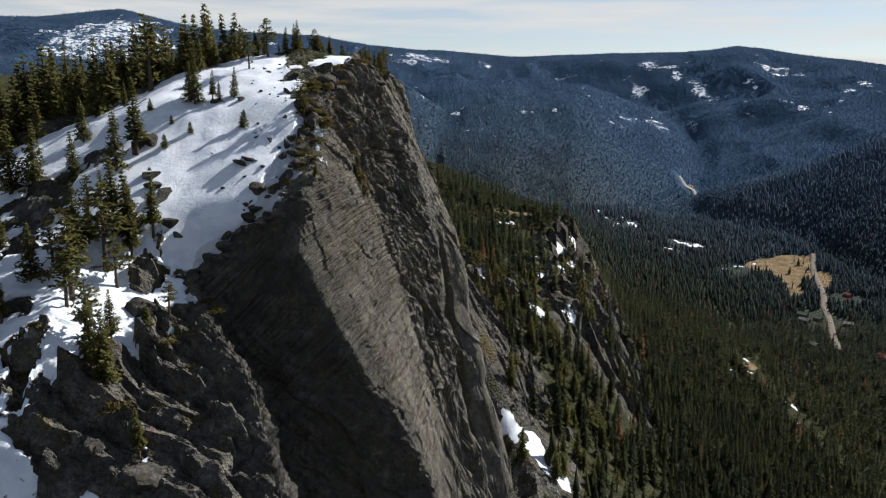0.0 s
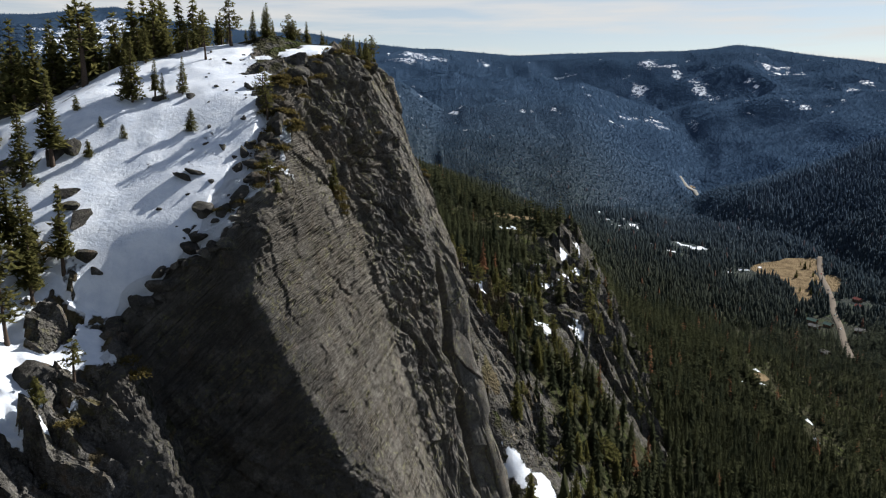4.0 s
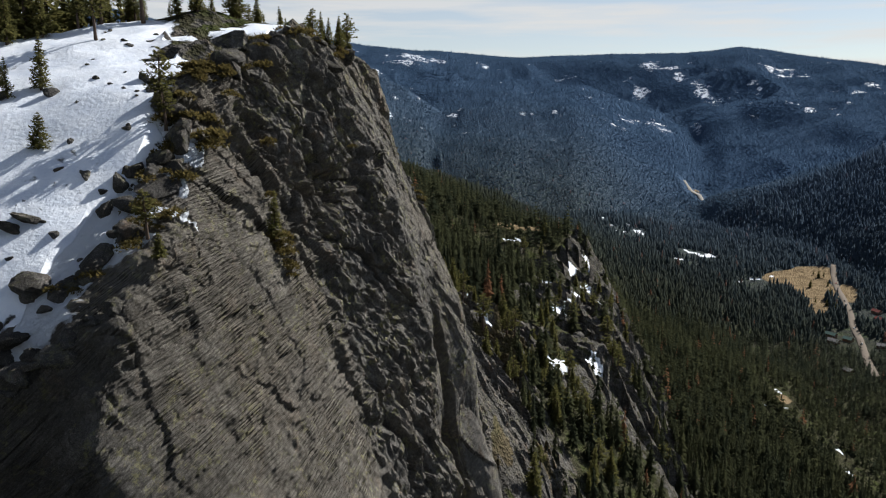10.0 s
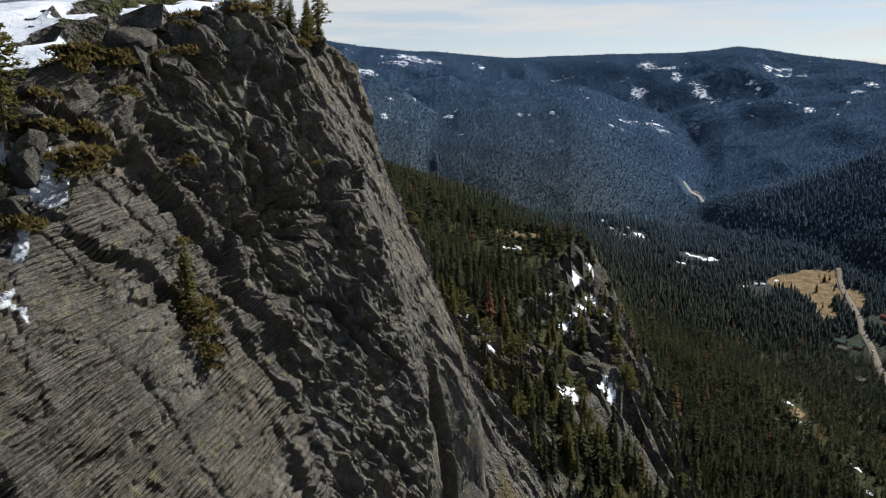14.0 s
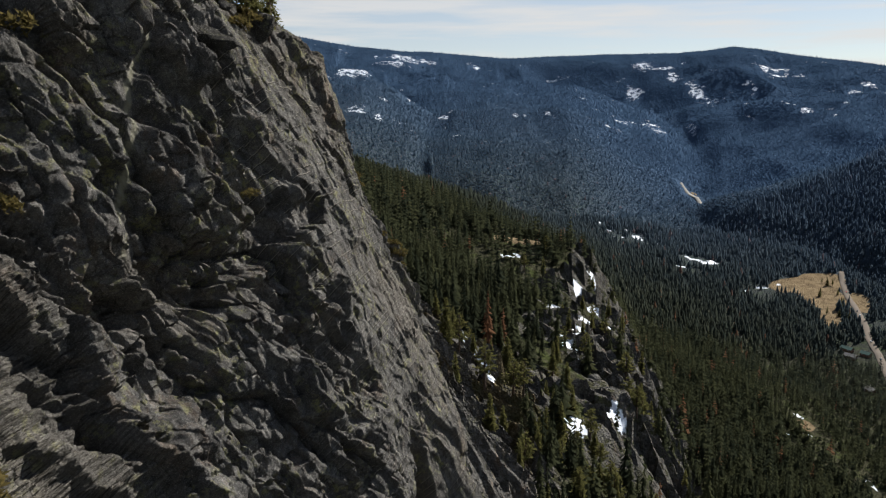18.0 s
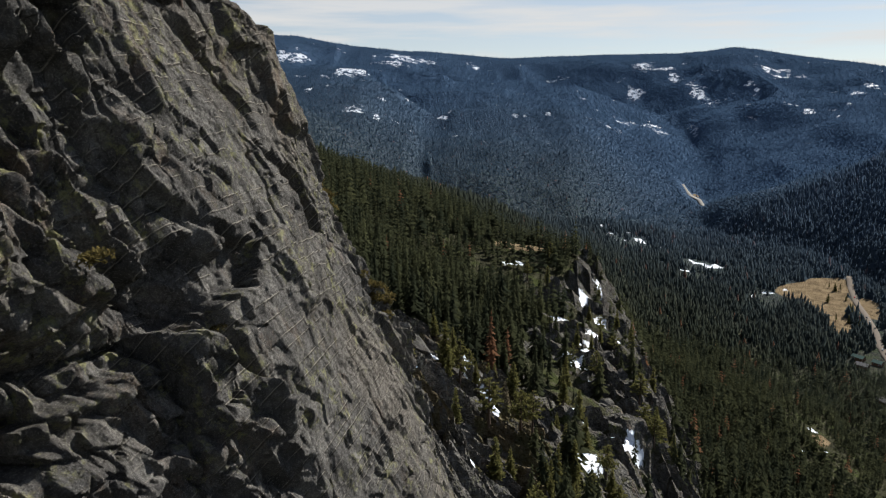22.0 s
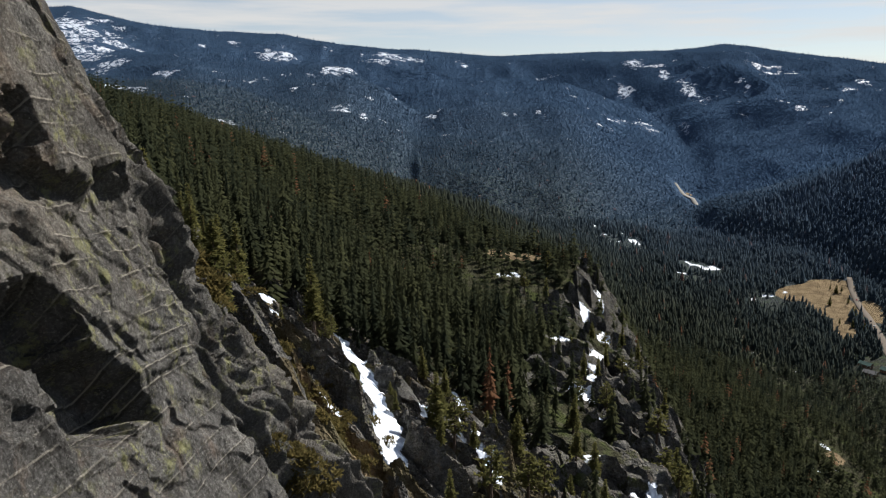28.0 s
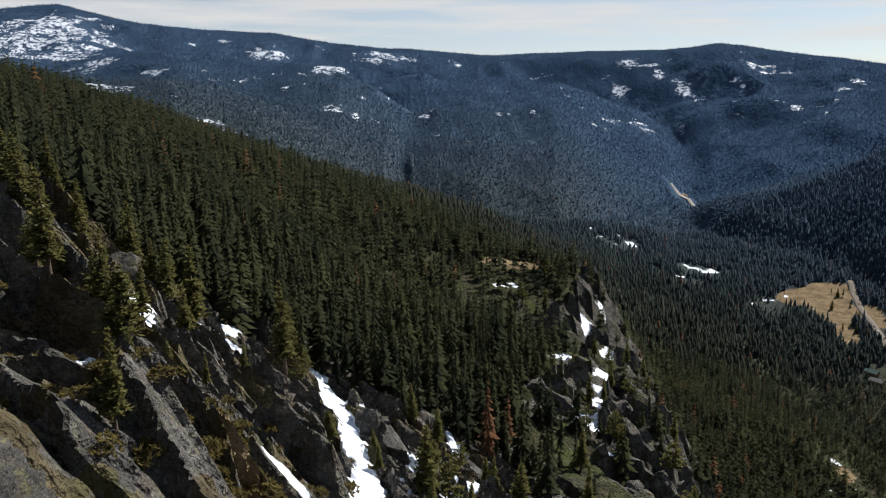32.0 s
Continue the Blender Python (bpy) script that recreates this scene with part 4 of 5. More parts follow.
    off = np.abs(y - np.interp(z, [386, 390, 394, 398, 401, 404, 408], [209.5, 211.0, 212.3, 214.6, 215.6, 218.8, 220.4]) + 0.15 * vnoise(z / 3, 0 * z, 0 * z, 191))
    vein = smooth(0.34, 0.16, off) * smooth(386, 389, z)
    d = d * (1 - 0.6 * smooth(1.4, 0.5, off) * smooth(385, 389, z)) - 0.25 * smooth(1.2, 0.4, off) * smooth(385, 389, z)
    edge = np.repeat(smooth(0.1, 0.55, vs), ns)
    d = d * edge
    P = P + N * d.reshape(P.shape[:2])[..., None]
    x, y, z = (P[..., k].ravel() for k in range(3))
    snow = 0 * x
    for cx, cy, cz, r in ((2, 241, 332, 2.2), (-39, 152, 372, 1.0)):
        snow = np.maximum(snow, smooth(1.2, 0.6, np.sqrt(((x - cx) ** 2 + (y - cy) ** 2) + ((z - cz) * 0.4) ** 2) / r + 0.8 * fbm(x / 2, y / 2, z / 2, 2, 161)))
    top = smooth(1.08, 0.74, np.repeat(vs, ns) + 0.55 * fbm(x / 3, y / 3, 0 * x, 3, 163))
    snow = np.maximum(snow, snow_amount(x, y) * top * (0.7 + 0.5 * smooth(-0.3, 0.0, rough_top(x, y))))
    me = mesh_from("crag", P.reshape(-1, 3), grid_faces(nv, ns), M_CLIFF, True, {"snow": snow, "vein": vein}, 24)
    return tagged(new("cliff", me), "tall grey-brown banded granite cliff with cracks and flakes", "cliff", kind="structure")


cliff = build_crag()


# ---- forest ----
def fir_template(layers, points, rng):
    """A conifer of ragged drooping skirts, one metre high and about 0.36 wide: verts and triangles."""
    v, f = [], []
    for k in range(layers):
        u = k / layers
        z0 = 0.08 + 0.84 * u + 0.03 * (rng.random() - 0.5)
        r = (0.20 * (1 - u) ** 0.9 + 0.010) * (0.72 + 0.5 * rng.random())
        top = min(1.0, z0 + 0.9 / layers * (1.5 + 0.5 * rng.random()))
        ox, oy = (rng.random(2) - 0.5) * 0.05 * (1 - u)
        base = len(v)
        v.append((ox * 0.4, oy * 0.4, top))
        turn = rng.random() * 6.28
        for j in range(points):
            a = turn + 6.2832 * (j + 0.5 * (rng.random() - 0.5)) / points
            rr = r * ((1.3 if j % 2 == 0 else 0.42) if points > 5 else 1.0) * (0.65 + 0.7 * rng.random())
            v.append((ox + rr * math.cos(a), oy + rr * math.sin(a), z0 - (0.04 if j % 2 == 0 else -0.01) * (1 - u) + 0.04 * (rng.random() - 0.5)))
        for j in range(points):
            f.append((base, base + 1 + j, base + 1 + (j + 1) % points))
    return np.array(v), np.array(f)


def branch_template(levels, count, rng):
    """A conifer of single drooping branches round a thin stem, one metre high."""
    v, f = [(0.012, 0, 0), (-0.006, 0.01, 0), (-0.006, -0.01, 0), (0, 0, 0.98)], [(0, 1, 3), (1, 2, 3), (2, 0, 3)]
    low = 0.10 + 0.2 * rng.random()
    for k in range(levels):
        u = k / (levels - 1)
        z0 = low + (0.95 - low) * u + 0.02 * (rng.random() - 0.5)
        r = (0.20 * (1 - u) ** 0.75 + 0.014) * (0.7 + 0.5 * rng.random())
        turn = rng.random() * 6.28
        for j in range(max(3, round(count * (1 - 0.4 * u)))):
            a = turn + 6.2832 * (j + 0.7 * (rng.random() - 0.5)) / count
            l, w = r * (0.55 + 0.7 * rng.random()), (0.30 + 0.2 * rng.random()) * r * min(1.0, 9 / levels) + 0.006
            c, q = math.cos(a), math.sin(a)
            drop = (0.25 + 0.5 * rng.random()) * l
            base = len(v)
            v += [(0, 0, z0 + 0.03), (c * l * 0.6 - q * w, q * l * 0.6 + c * w, z0 - drop * 0.6), (c * l, q * l, z0 - drop + 0.01),
                  (c * l * 0.6 + q * w, q * l * 0.6 - c * w, z0 - drop * 0.75)]
            f += [(base, base + 1, base + 2), (base, base + 2, base + 3)]
    return np.array(v), np.array(f)


def scatter(x0, x1, y0, y1, spacing, seed):
    rng = np.random.default_rng(seed)
    xs, ys = np.meshgrid(np.arange(x0, x1, spacing), np.arange(y0, y1, spacing))
    x = xs.ravel() + (rng.random(xs.size) - 0.5) * spacing * 0.95
    y = ys.ravel() + (rng.random(xs.size) - 0.5) * spacing * 0.95
    return x, y, rng


ROAD = [(522, 885), (540, 931), (576, 1010), (602, 1075), (630, 1130), (669, 1222), (686, 1268), (722, 1345), (750, 1400), (764, 1424)]


def road_distance(x, y):
    d = np.full(x.shape, 1e9)
    for (ax, ay), (bx, by) in zip(ROAD, ROAD[1:]):
        t = np.clip(((x - ax) * (bx - ax) + (y - ay) * (by - ay)) / ((bx - ax) ** 2 + (by - ay) ** 2), 0, 1)
        d = np.minimum(d, np.hypot(x - ax - t * (bx - ax), y - ay - t * (by - ay)))
    return d


def ground_z(x, y):
    """Height of the ground sheet itself, from its grid."""
    x, y = np.asarray(x, float), np.asarray(y, float)
    i = np.clip(np.searchsorted(gx, x) - 1, 0, len(gx) - 2)
    j = np.clip(np.searchsorted(gy, y) - 1, 0, len(gy) - 2)
    u, v = (x - gx[i]) / (gx[i + 1] - gx[i]), (y - gy[j]) / (gy[j + 1] - gy[j])
    Z = GZ.reshape(len(gy), len(gx))
    z = Z[j, i] * (1 - u) * (1 - v) + Z[j, i + 1] * u * (1 - v) + Z[j + 1, i] * (1 - u) * v + Z[j + 1, i + 1] * u * v
    for xs, ys, fine, inside in PATCHES:
        a = np.clip(np.rint((x - xs[0]) / (xs[1] - xs[0])).astype(int), 0, len(xs) - 1)
        b = np.clip(np.rint((y - ys[0]) / (ys[1] - ys[0])).astype(int), 0, len(ys) - 1)
        z = np.where(inside(x, y) > 0.03, fine[b, a], z)
    return z


def forest(name, label, x, y, rng, height, layers, points, variants=5, girth=1.0, branches=False, even=0.0, mat=None):
    n = len(x)
    z = ground_z(x, y)
    h = height * ((0.38 + 0.85 * rng.random(n) ** 1.1) * (1 - even) + 0.8 * even)
    h = np.where(rng.random(n) < 0.06, h * 1.35, h)
    wide = girth * (2 + 0.9 * h) * (0.42 + 0.55 * rng.random(n))
    turn = rng.random(n) * 6.28
    kind = rng.integers(0, variants, n)
    tint = np.clip(0.42 + 0.33 * fbm(x / 60, y / 60, 0 * x, 3, 201) + 0.75 * (rng.random(n) - 0.5), 0, 1)
    tint = np.where(rng.random(n) < 0.011, 2.0, tint)
    far = haze_amount(x, y)
    VV, FF, TT, DD, start = [], [], [], [], 0
    for k in range(variants):
        v, f = branch_template(layers, points, rng) if branches else fir_template(layers, points, rng)
        s = np.nonzero(kind == k)[0]
        c, q = np.cos(turn[s])[:, None], np.sin(turn[s])[:, None]
        X = x[s][:, None] + (v[:, 0] * c - v[:, 1] * q) * wide[s][:, None] + v[:, 2] * (0.03 * h[s] * np.sin(turn[s] * 3))[:, None]
        Y = y[s][:, None] + (v[:, 0] * q + v[:, 1] * c) * wide[s][:, None]
        Z = z[s][:, None] - 0.4 + v[:, 2] * h[s][:, None]
        VV.append(np.stack([X, Y, Z], 2).reshape(-1, 3))
        FF.append((f[None] + (start + np.arange(len(s)) * len(v))[:, None, None]).reshape(-1, 3))
        TT.append(np.repeat(tint[s], len(v)))
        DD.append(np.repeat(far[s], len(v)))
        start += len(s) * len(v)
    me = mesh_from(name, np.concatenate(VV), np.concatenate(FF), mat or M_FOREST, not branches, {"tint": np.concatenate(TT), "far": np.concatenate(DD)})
    return tagged(new(name, me), label, "forest", kind="stuff")


def wooded(x, y):
    """How likely a tree is to stand here."""
    s = slope_of(x, y)
    p = 1 - 0.8 * smooth(1.0, 1.6, s)
    p = p * (1 - smooth(0.1, 0.4, snow_amount(x, y))) * (1 - smooth(0.25, 0.6, meadow_amount(x, y)))
    p = p * smooth(4.5, 7, road_distance(x, y)) * (np.hypot(x - 565, y - 1010) > 38) * (np.hypot(x - 660, y - 1110) > 34)
    for cx, cy, a, b, turn in SNOW_SPOTS[8:] + LOW_SNOW[:3]:                # thin stands round the snow
        p = p * (0.25 + 0.75 * smooth(1.0, 1.6, np.hypot(x - cx, (y - cy + 1.2 * a) * 0.8) / (a * 2.0)))
    for cx, cy, a, b, turn in LOW_SNOW[3:]:                                 # openings round the snow of the valley floor
        p = p * (0.34 + 0.66 * smooth(0.9, 1.3, np.hypot((x - cx) / (a + 3), (y - cy + 18) / (a + 26))))
    p = p * (1 - 0.3 * smooth(0.18, 0.4, fbm(x / 70, y / 70, 0 * x, 3, 221)))
    return p


# the bowl and the spur
x, y, rng = scatter(-420, 330, 285, 1000, 5.2, 11)
clearing = np.hypot((x - 86) / 30, (y - 808) / 24) > 1 - 0.25 * fbm(x / 12, y / 12, 0 * x, 2, 47)
crest_x = np.interp(y, [440, 548, 690, 800], [66, 88, 116, 130])
spur_bare = 1 - (0.12 + 0.48 * smooth(-10, 6, x - crest_x)) * smooth(70, 95, x) * (1 - smooth(160, 185, x)) * smooth(450, 480, y) * (1 - smooth(800, 850, y))
rib_bare = smooth(-8, 10, y - np.interp(x, [-120, -70, -45, -26, 0, 20, 60, 100], [425, 418, 436, 452, 462, 462, 440, 300]))
rib_bare = np.maximum(rib_bare, smooth(26, 40, x) * (1 - smooth(380, 420, y)) * 0.6) * np.where((x < -75) & (y < 420), 0.0, 1.0)
keep = (rng.random(len(x)) < wooded(x, y) * spur_bare * rib_bare) & clearing & (x > -0.52 * (y - 150) - 30)
close = y < 600
forest("near_forest", "dense green conifer forest behind the rocky rib", x[keep & close], y[keep & close], rng, 22, 16, 6, 10, 1.2, True)
forest("conifer_forest", "dense dark green conifer forest on the slope", x[keep & ~close], y[keep & ~close], rng, 20, 7, 5, 9, 1.3, True)
# the valley sides and floor
x, y, rng = scatter(-560, 1500, 1000, 1850, 6.6, 12)
keep = (rng.random(len(x)) < wooded(x, y)) & (x > -0.52 * (y - 150) - 30) & (x < 0.75 * y + 60)
forest("valley_forest", "dense dark conifer forest in the valley", x[keep], y[keep], rng, 15, 3, 4, girth=1.8, even=0.25, mat=M_VALLEY)
x, y, rng = scatter(180, 760, 300, 1000, 5.3, 13)
keep = (rng.random(len(x)) < wooded(x, y)) & (x < 0.75 * y + 60) & ((x > 330) | (x > 150 + 0.03 * y))
keep &= x > 190
forest("lower_forest", "dense dark conifer forest below the cliffs", x[keep], y[keep], rng, 18, 7, 4, 8, 1.3, True)
# far woods up to the skyline
def far_wood(label, y0, y1, spacing, seed, height, girth):
    x, y, rng = scatter(-3000, 3200, y0, y1, spacing, seed)
    r = np.hypot(x, y - 127)
    p = (0.72 + 0.25 * fbm(x / 170, y / 170, 0 * x, 3, 222)) * (1 - 0.8 * snowy_mountain(x, y))
    keep = (rng.random(len(x)) < p) & (r < 4560) & (x > -0.68 * y) & (x < 0.72 * y + 60) & (meadow_amount(x, y) < 0.4)
    keep &= np.abs(x - np.interp(y, [2165, 2290, 2390, 2480], [790, 806, 822, 826])) > np.where((y > 2110) & (y < 2500), 24, 0)
    keep &= (np.hypot(x - 862, (y - 2010) / 2) > 60) | (rng.random(len(x)) < 0.3)
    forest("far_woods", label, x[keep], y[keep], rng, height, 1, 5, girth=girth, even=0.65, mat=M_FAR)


far_wood("woods on the lower ridges, blued by painted haze", 1850, 3050, 7.4, 14, 4.4, 5.2)
far_wood("far woods below the skyline, blued by painted haze", 3050, 4650, 9.0, 18, 4.8, 6.0)
far_wood("tall firs standing out of the far woods", 1850, 4650, 18.0, 19, 12.0, 1.2)

# scattered woods round the foot of the crag
x, y, rng = scatter(-420, 330, -420, 285, 11, 15)
keep = (rng.random(len(x)) < 0.95) & ((y < 40) | (x > 45 + 12 * fbm(x / 30, y / 30, 0 * x, 2, 45)) | (x < -190)) & ((y < 165) | (x > 45))
forest("foot_woods", "loose conifer woods round the foot of the crag", x[keep], y[keep], rng, 17, 3, 5)


# ---- single trees ----
def tuft(v, f, cx, cy, cz, size, rng, flat=0.45, fans=2):
    """A spray of needles: narrow blades that fan out from one point."""
    for k in range(3 + 2 * fans):
        a, up = rng.random() * 6.28, (rng.random() - 0.42) * 1.5 * flat / 0.45
        r = size * (0.6 + 0.7 * rng.random())
        c, q = math.cos(a), math.sin(a)
        w = 0.30 * size
        base = len(v)
        v.append((cx - c * 0.25 * r - q * w * 0.3, cy - q * 0.25 * r + c * w * 0.3, cz - 0.1 * size))
        v.append((cx + c * 0.35 * r - q * w, cy + q * 0.35 * r + c * w, cz + up * r * 0.35 + (rng.random() - 0.5) * w))
        v.append((cx + c * r, cy + q * r, cz + up * r))
        v.append((cx + c * 0.35 * r + q * w, cy + q * 0.35 * r - c * w, cz + up * r * 0.35 + (rng.random() - 0.5) * w))
        f.append((base, base + 1, base + 2))
        f.append((base, base + 2, base + 3))


def trunk_mesh(name, height, radius, bend, rng, limbs=()):
    v, f = [], []
    rings, sides = 9, 7
    for i in range(rings):
        u = i / (rings - 1)
        r = radius * (1 - u) ** 0.8 * (1.25 if i == 0 else 1.0) + 0.015
        ox, oy = bend * u * u, bend * 0.6 * math.sin(u * 4)
        for j in range(sides):
            a = 6.2832 * j / sides
            k = 1 + 0.15 * (rng.random() - 0.5)
            v.append((ox + r * k * math.cos(a), oy + r * k * math.sin(a), u * height - 0.6 * (i == 0)))
    for i in range(rings - 1):
        for j in range(sides):
            a, b = i * sides + j, i * sides + (j + 1) % sides
            f.append((a, b, b + sides, a + sides))
    for (x0, y0, z0, x1, y1, z1) in limbs:
        base = len(v)
        for (px, py, pz, r) in ((x0, y0, z0, 0.07), (x1, y1, z1, 0.02)):
            for j in range(4):
                a = 1.5708 * j
                v.append((px + r * math.cos(a), py + r * math.sin(a), pz + r * math.sin(a + 0.8)))
        for j in range(4):
            f.append((base + j, base + (j + 1) % 4, base + 4 + (j + 1) % 4, base + 4 + j))
    return mesh_from(name, np.array(v), np.array(f), M_BARK, True)


def make_tree(kind, seed):
    """An Empty with a trunk and a crown, ten metres high."""
    rng = np.random.default_rng(seed)
    H = 10.0
    v, f, limbs = [], [], []
    bend = (rng.random() - 0.5) * 0.5
    if kind == "fir":
        levels, low, reach, droop = 20, 0.08, 1.7, -0.12
    elif kind == "wood":
        levels, low, reach, droop = 14, 0.08, 1.6, -0.12
    elif kind == "slim":
        levels, low, reach, droop = 16, 0.22, 1.05, -0.12
    elif kind == "pine":
        levels, low, reach, droop = 11, 0.38, 2.3, 0.10
    else:
        levels, low, reach, droop = 13, 0.0, 2.6, 0.12
    for i in range(levels):
        u = i / (levels - 1)
        z = H * (low + (0.97 - low) * u)
        if kind == "pine":
            L = reach * (0.75 + 0.5 * math.sin(3.0 * u + 0.3)) * (1 - 0.55 * u)
        elif kind == "young":
            L = reach * (1 - u) ** 0.7 + 0.25
        else:
            L = reach * (1 - u) ** 0.8 * (0.85 + 0.3 * rng.random()) + 0.12
        count = max(3, int(round((7 if kind != "pine" else 5) * (1 - 0.45 * u))))
        turn = rng.random() * 6.28
        for j in range(count):
            if rng.random() < (0.10 if kind != "pine" else 0.2):
                continue
            a = turn + 6.2832 * (j + 0.5 * rng.random()) / count
            l = L * (0.65 + 0.5 * rng.random())
            ox = bend * (z / H) ** 2
            limbs.append((ox, 0, z, ox + l * 0.85 * math.cos(a), l * 0.85 * math.sin(a), z + droop * l))
            steps = (0.4, 0.72, 1.0) if l > 0.7 else (0.55, 1.0)
            for s in steps:
                size = (0.62 if kind != "pine" else 0.66) * (0.5 + 0.55 * l / reach) * (1.15 - 0.35 * s) * (0.85 + 0.4 * rng.random())
                tuft(v, f, ox + l * s * math.cos(a), l * s * math.sin(a), z + droop * l * s - 0.10 * l * s * s * (kind != "pine"), size * {"wood": 1.6, "young": 1.9}.get(kind, 1.05), rng, fans=2 if kind == "pine" else 0 if kind == "wood" else 1)
    tuft(v, f, bend, 0, H * 0.985, 0.18, rng, 1.2, 1)
    v = np.array(v)
    tint = np.clip(0.2 + 0.8 * np.repeat(rng.random(len(v) // 4), 4), 0, 1)
    root = new("pine_tree" if kind == "pine" else "fir_tree", None)
    part("trunk", trunk_mesh("trunk", H * 0.97, 0.22 if kind != "pine" else 0.30, bend, rng, limbs if kind == "pine" else limbs[::6]), root)
    part("crown", mesh_from("crown", v, np.array(f), M_NEEDLES, False, {"tint": tint}), root)
    return root


def park(ob):
    """Sets a pattern aside: it becomes the first tree or rock placed."""
    ob["used"] = 0
    return ob


PATTERNS = {k: [park(make_tree(k, s)) for s in seeds] for k, seeds in
            (("fir", (1, 2, 3, 4)), ("slim", (5, 6, 7)), ("pine", (8, 9, 10)), ("young", (11, 12)), ("wood", (13, 14, 15, 16)))}


def place(pattern, m, size):
    """The pattern itself the first time, a copy after that."""
    if pattern["used"] == 0:
        pattern["used"] = 1
        ob = pattern
        ob.matrix_basis = m
    else:
        ob = copy_thing(pattern, m)
    ob.scale = size if isinstance(size, tuple) else (size, size, size)
    return ob


tree_rng = np.random.default_rng(77)


# the crag's upper surface, as the highest point in each square of a metre
rim_v = np.empty(len(cliff.data.vertices) * 3, np.float32)
cliff.data.vertices.foreach_get("co", rim_v)
rim_v = rim_v.reshape(-1, 3)
RIM_TOP = np.full((120, 280), -1e3, np.float32)
np.maximum.at(RIM_TOP, (np.clip(rim_v[:, 0] + 80, 0, 119).astype(int), np.clip(rim_v[:, 1] - 80, 0, 279).astype(int)), rim_v[:, 2])


def solid_z(x, y):
    """Height of the ground or of the crag's top, whichever is higher."""
    g = float(ground_z(x, y))
    i, j = int(x + 80), int(y - 80)
    return max(g, float(RIM_TOP[i, j])) if 0 <= i < 120 and 0 <= j < 280 else g


def plant(kind, x, y, h, label, group, z=None):
    row = PATTERNS[kind]
    pattern = row[int(tree_rng.integers(0, len(row)))]
    s = h / 10.0
    w = s * (0.9 + 0.3 * tree_rng.random())
    if kind == "young":
        w = s * 1.1
    ob = place(pattern, pose(x, y, (solid_z(x, y) if z is None else z) - 0.05 * s, (tree_rng.random() - 0.5) * 4, (tree_rng.random() - 0.5) * 4, tree_rng.random() * 360), (w, w, s))
    tagged(ob, label, "tree", group)
    return ob


CREST = [("pine", -82.5, 205, 21), ("fir", -64.5, 188, 13), ("fir", -66.5, 190, 10), ("slim", -60.5, 190, 7.7), ("fir", -58.4, 189, 5.5), ("fir", -55.2, 191.7, 8),
         ("pine", -56, 211, 10), ("fir", -67, 215.5, 8), ("fir", -70, 210, 9.3), ("pine", -54, 226, 11.5), ("fir", -49.6, 231, 7.7),
         ("fir", -46, 232, 8.7), ("fir", -41, 241, 6), ("pine", -38, 246, 5.5), ("fir", -33, 250, 5.5), ("pine", -29, 252, 6.5), ("fir", -26, 256, 7.5),
         ("fir", -23, 258, 8), ("pine", -20.5, 255, 8.5), ("fir", -22, 263, 8),
         ("pine", -25, 237, 6), ("fir", -22.5, 240, 5.5), ("fir", -24.5, 243, 6.5), ("pine", -20.5, 243, 6), ("slim", -19, 247, 6.5), ("fir", -21.5, 249, 7), ("pine", -27, 246, 6.5)]
SLOPE = [("young", -50.1, 180.6, 4.4), ("young", -62.6, 177.6, 2.8), ("young", -67.1, 172.3, 3.3), ("young", -68, 180, 2.2), ("pine", -36.6, 186.5, 9.0),
         ("pine", -35.6, 184.5, 6), ("pine", -31.5, 166, 5.2), ("young", -29.4, 163.5, 2.6), ("fir", -86, 195, 7), ("young", -75, 185, 3)]
BUTTRESS = [("slim", -73, 170, 18), ("fir", -76, 165, 15), ("fir", -90, 179, 11), ("fir", -100, 163, 17), ("fir", -95.5, 165, 15), ("fir", -87, 167, 12),
            ("pine", -75.4, 149, 11), ("slim", -66.7, 148, 17), ("pine", -69, 141, 18), ("pine", -64, 121, 11), ("fir", -61, 116, 12), ("fir", -58, 114, 13),
            ("slim", -50.2, 107.5, 8.5), ("pine", -54.6, 135.5, 6.5), ("pine", -78, 138, 9), ("fir", -60, 122, 9), ("young", -56, 128, 4)]
RIB = [("slim", -45.3, 355, 15), ("fir", -38, 354, 12), ("slim", -49, 425, 22), ("slim", -30, 436, 25), ("fir", -31, 452, 20), ("fir", -37, 422, 8),
       ("young", -22, 367, 4.5), ("young", -17, 419, 7), ("fir", 3, 455, 11), ("fir", -64, 385, 14), ("fir", -36, 370, 8), ("slim", -56, 410, 17),
       ("fir", -70, 392, 15), ("fir", -76, 384, 13), ("fir", -68, 372, 12), ("pine", -60, 350, 11), ("fir", 10, 450, 12), ("fir", 26, 446, 10), ("slim", -24, 322, 10)]
for kind, x, y, h in CREST:
    plant(kind, x, y, h, "wind-shaped green conifer on the rocky snowy crest", "trees on the crest")
for k in range(44):
    u = tree_rng.random()
    a = -84 + 62 * u
    b = float(np.interp(a, [-84, -70, -58, -48, -40, -30, -20], [214, 220, 230, 240, 246, 254, 262])) + (tree_rng.random() - 0.3) * 14
    plant("pine" if k % 3 == 0 else "fir" if k % 3 == 1 else "slim", a, b, 4.5 + 4.5 * tree_rng.random(), "wind-shaped green conifer on the rocky snowy crest", "trees on the crest")
for kind, x, y, h in SLOPE:
    plant(kind, x, y, h, "small bushy green pine standing in the snow", "small trees on the snow slope")
for k in range(9):
    BUTTRESS.append((("fir", "pine", "slim")[k % 3], -62 - 42 * tree_rng.random(), 120 + 42 * tree_rng.random(), 7 + 8 * tree_rng.random()))
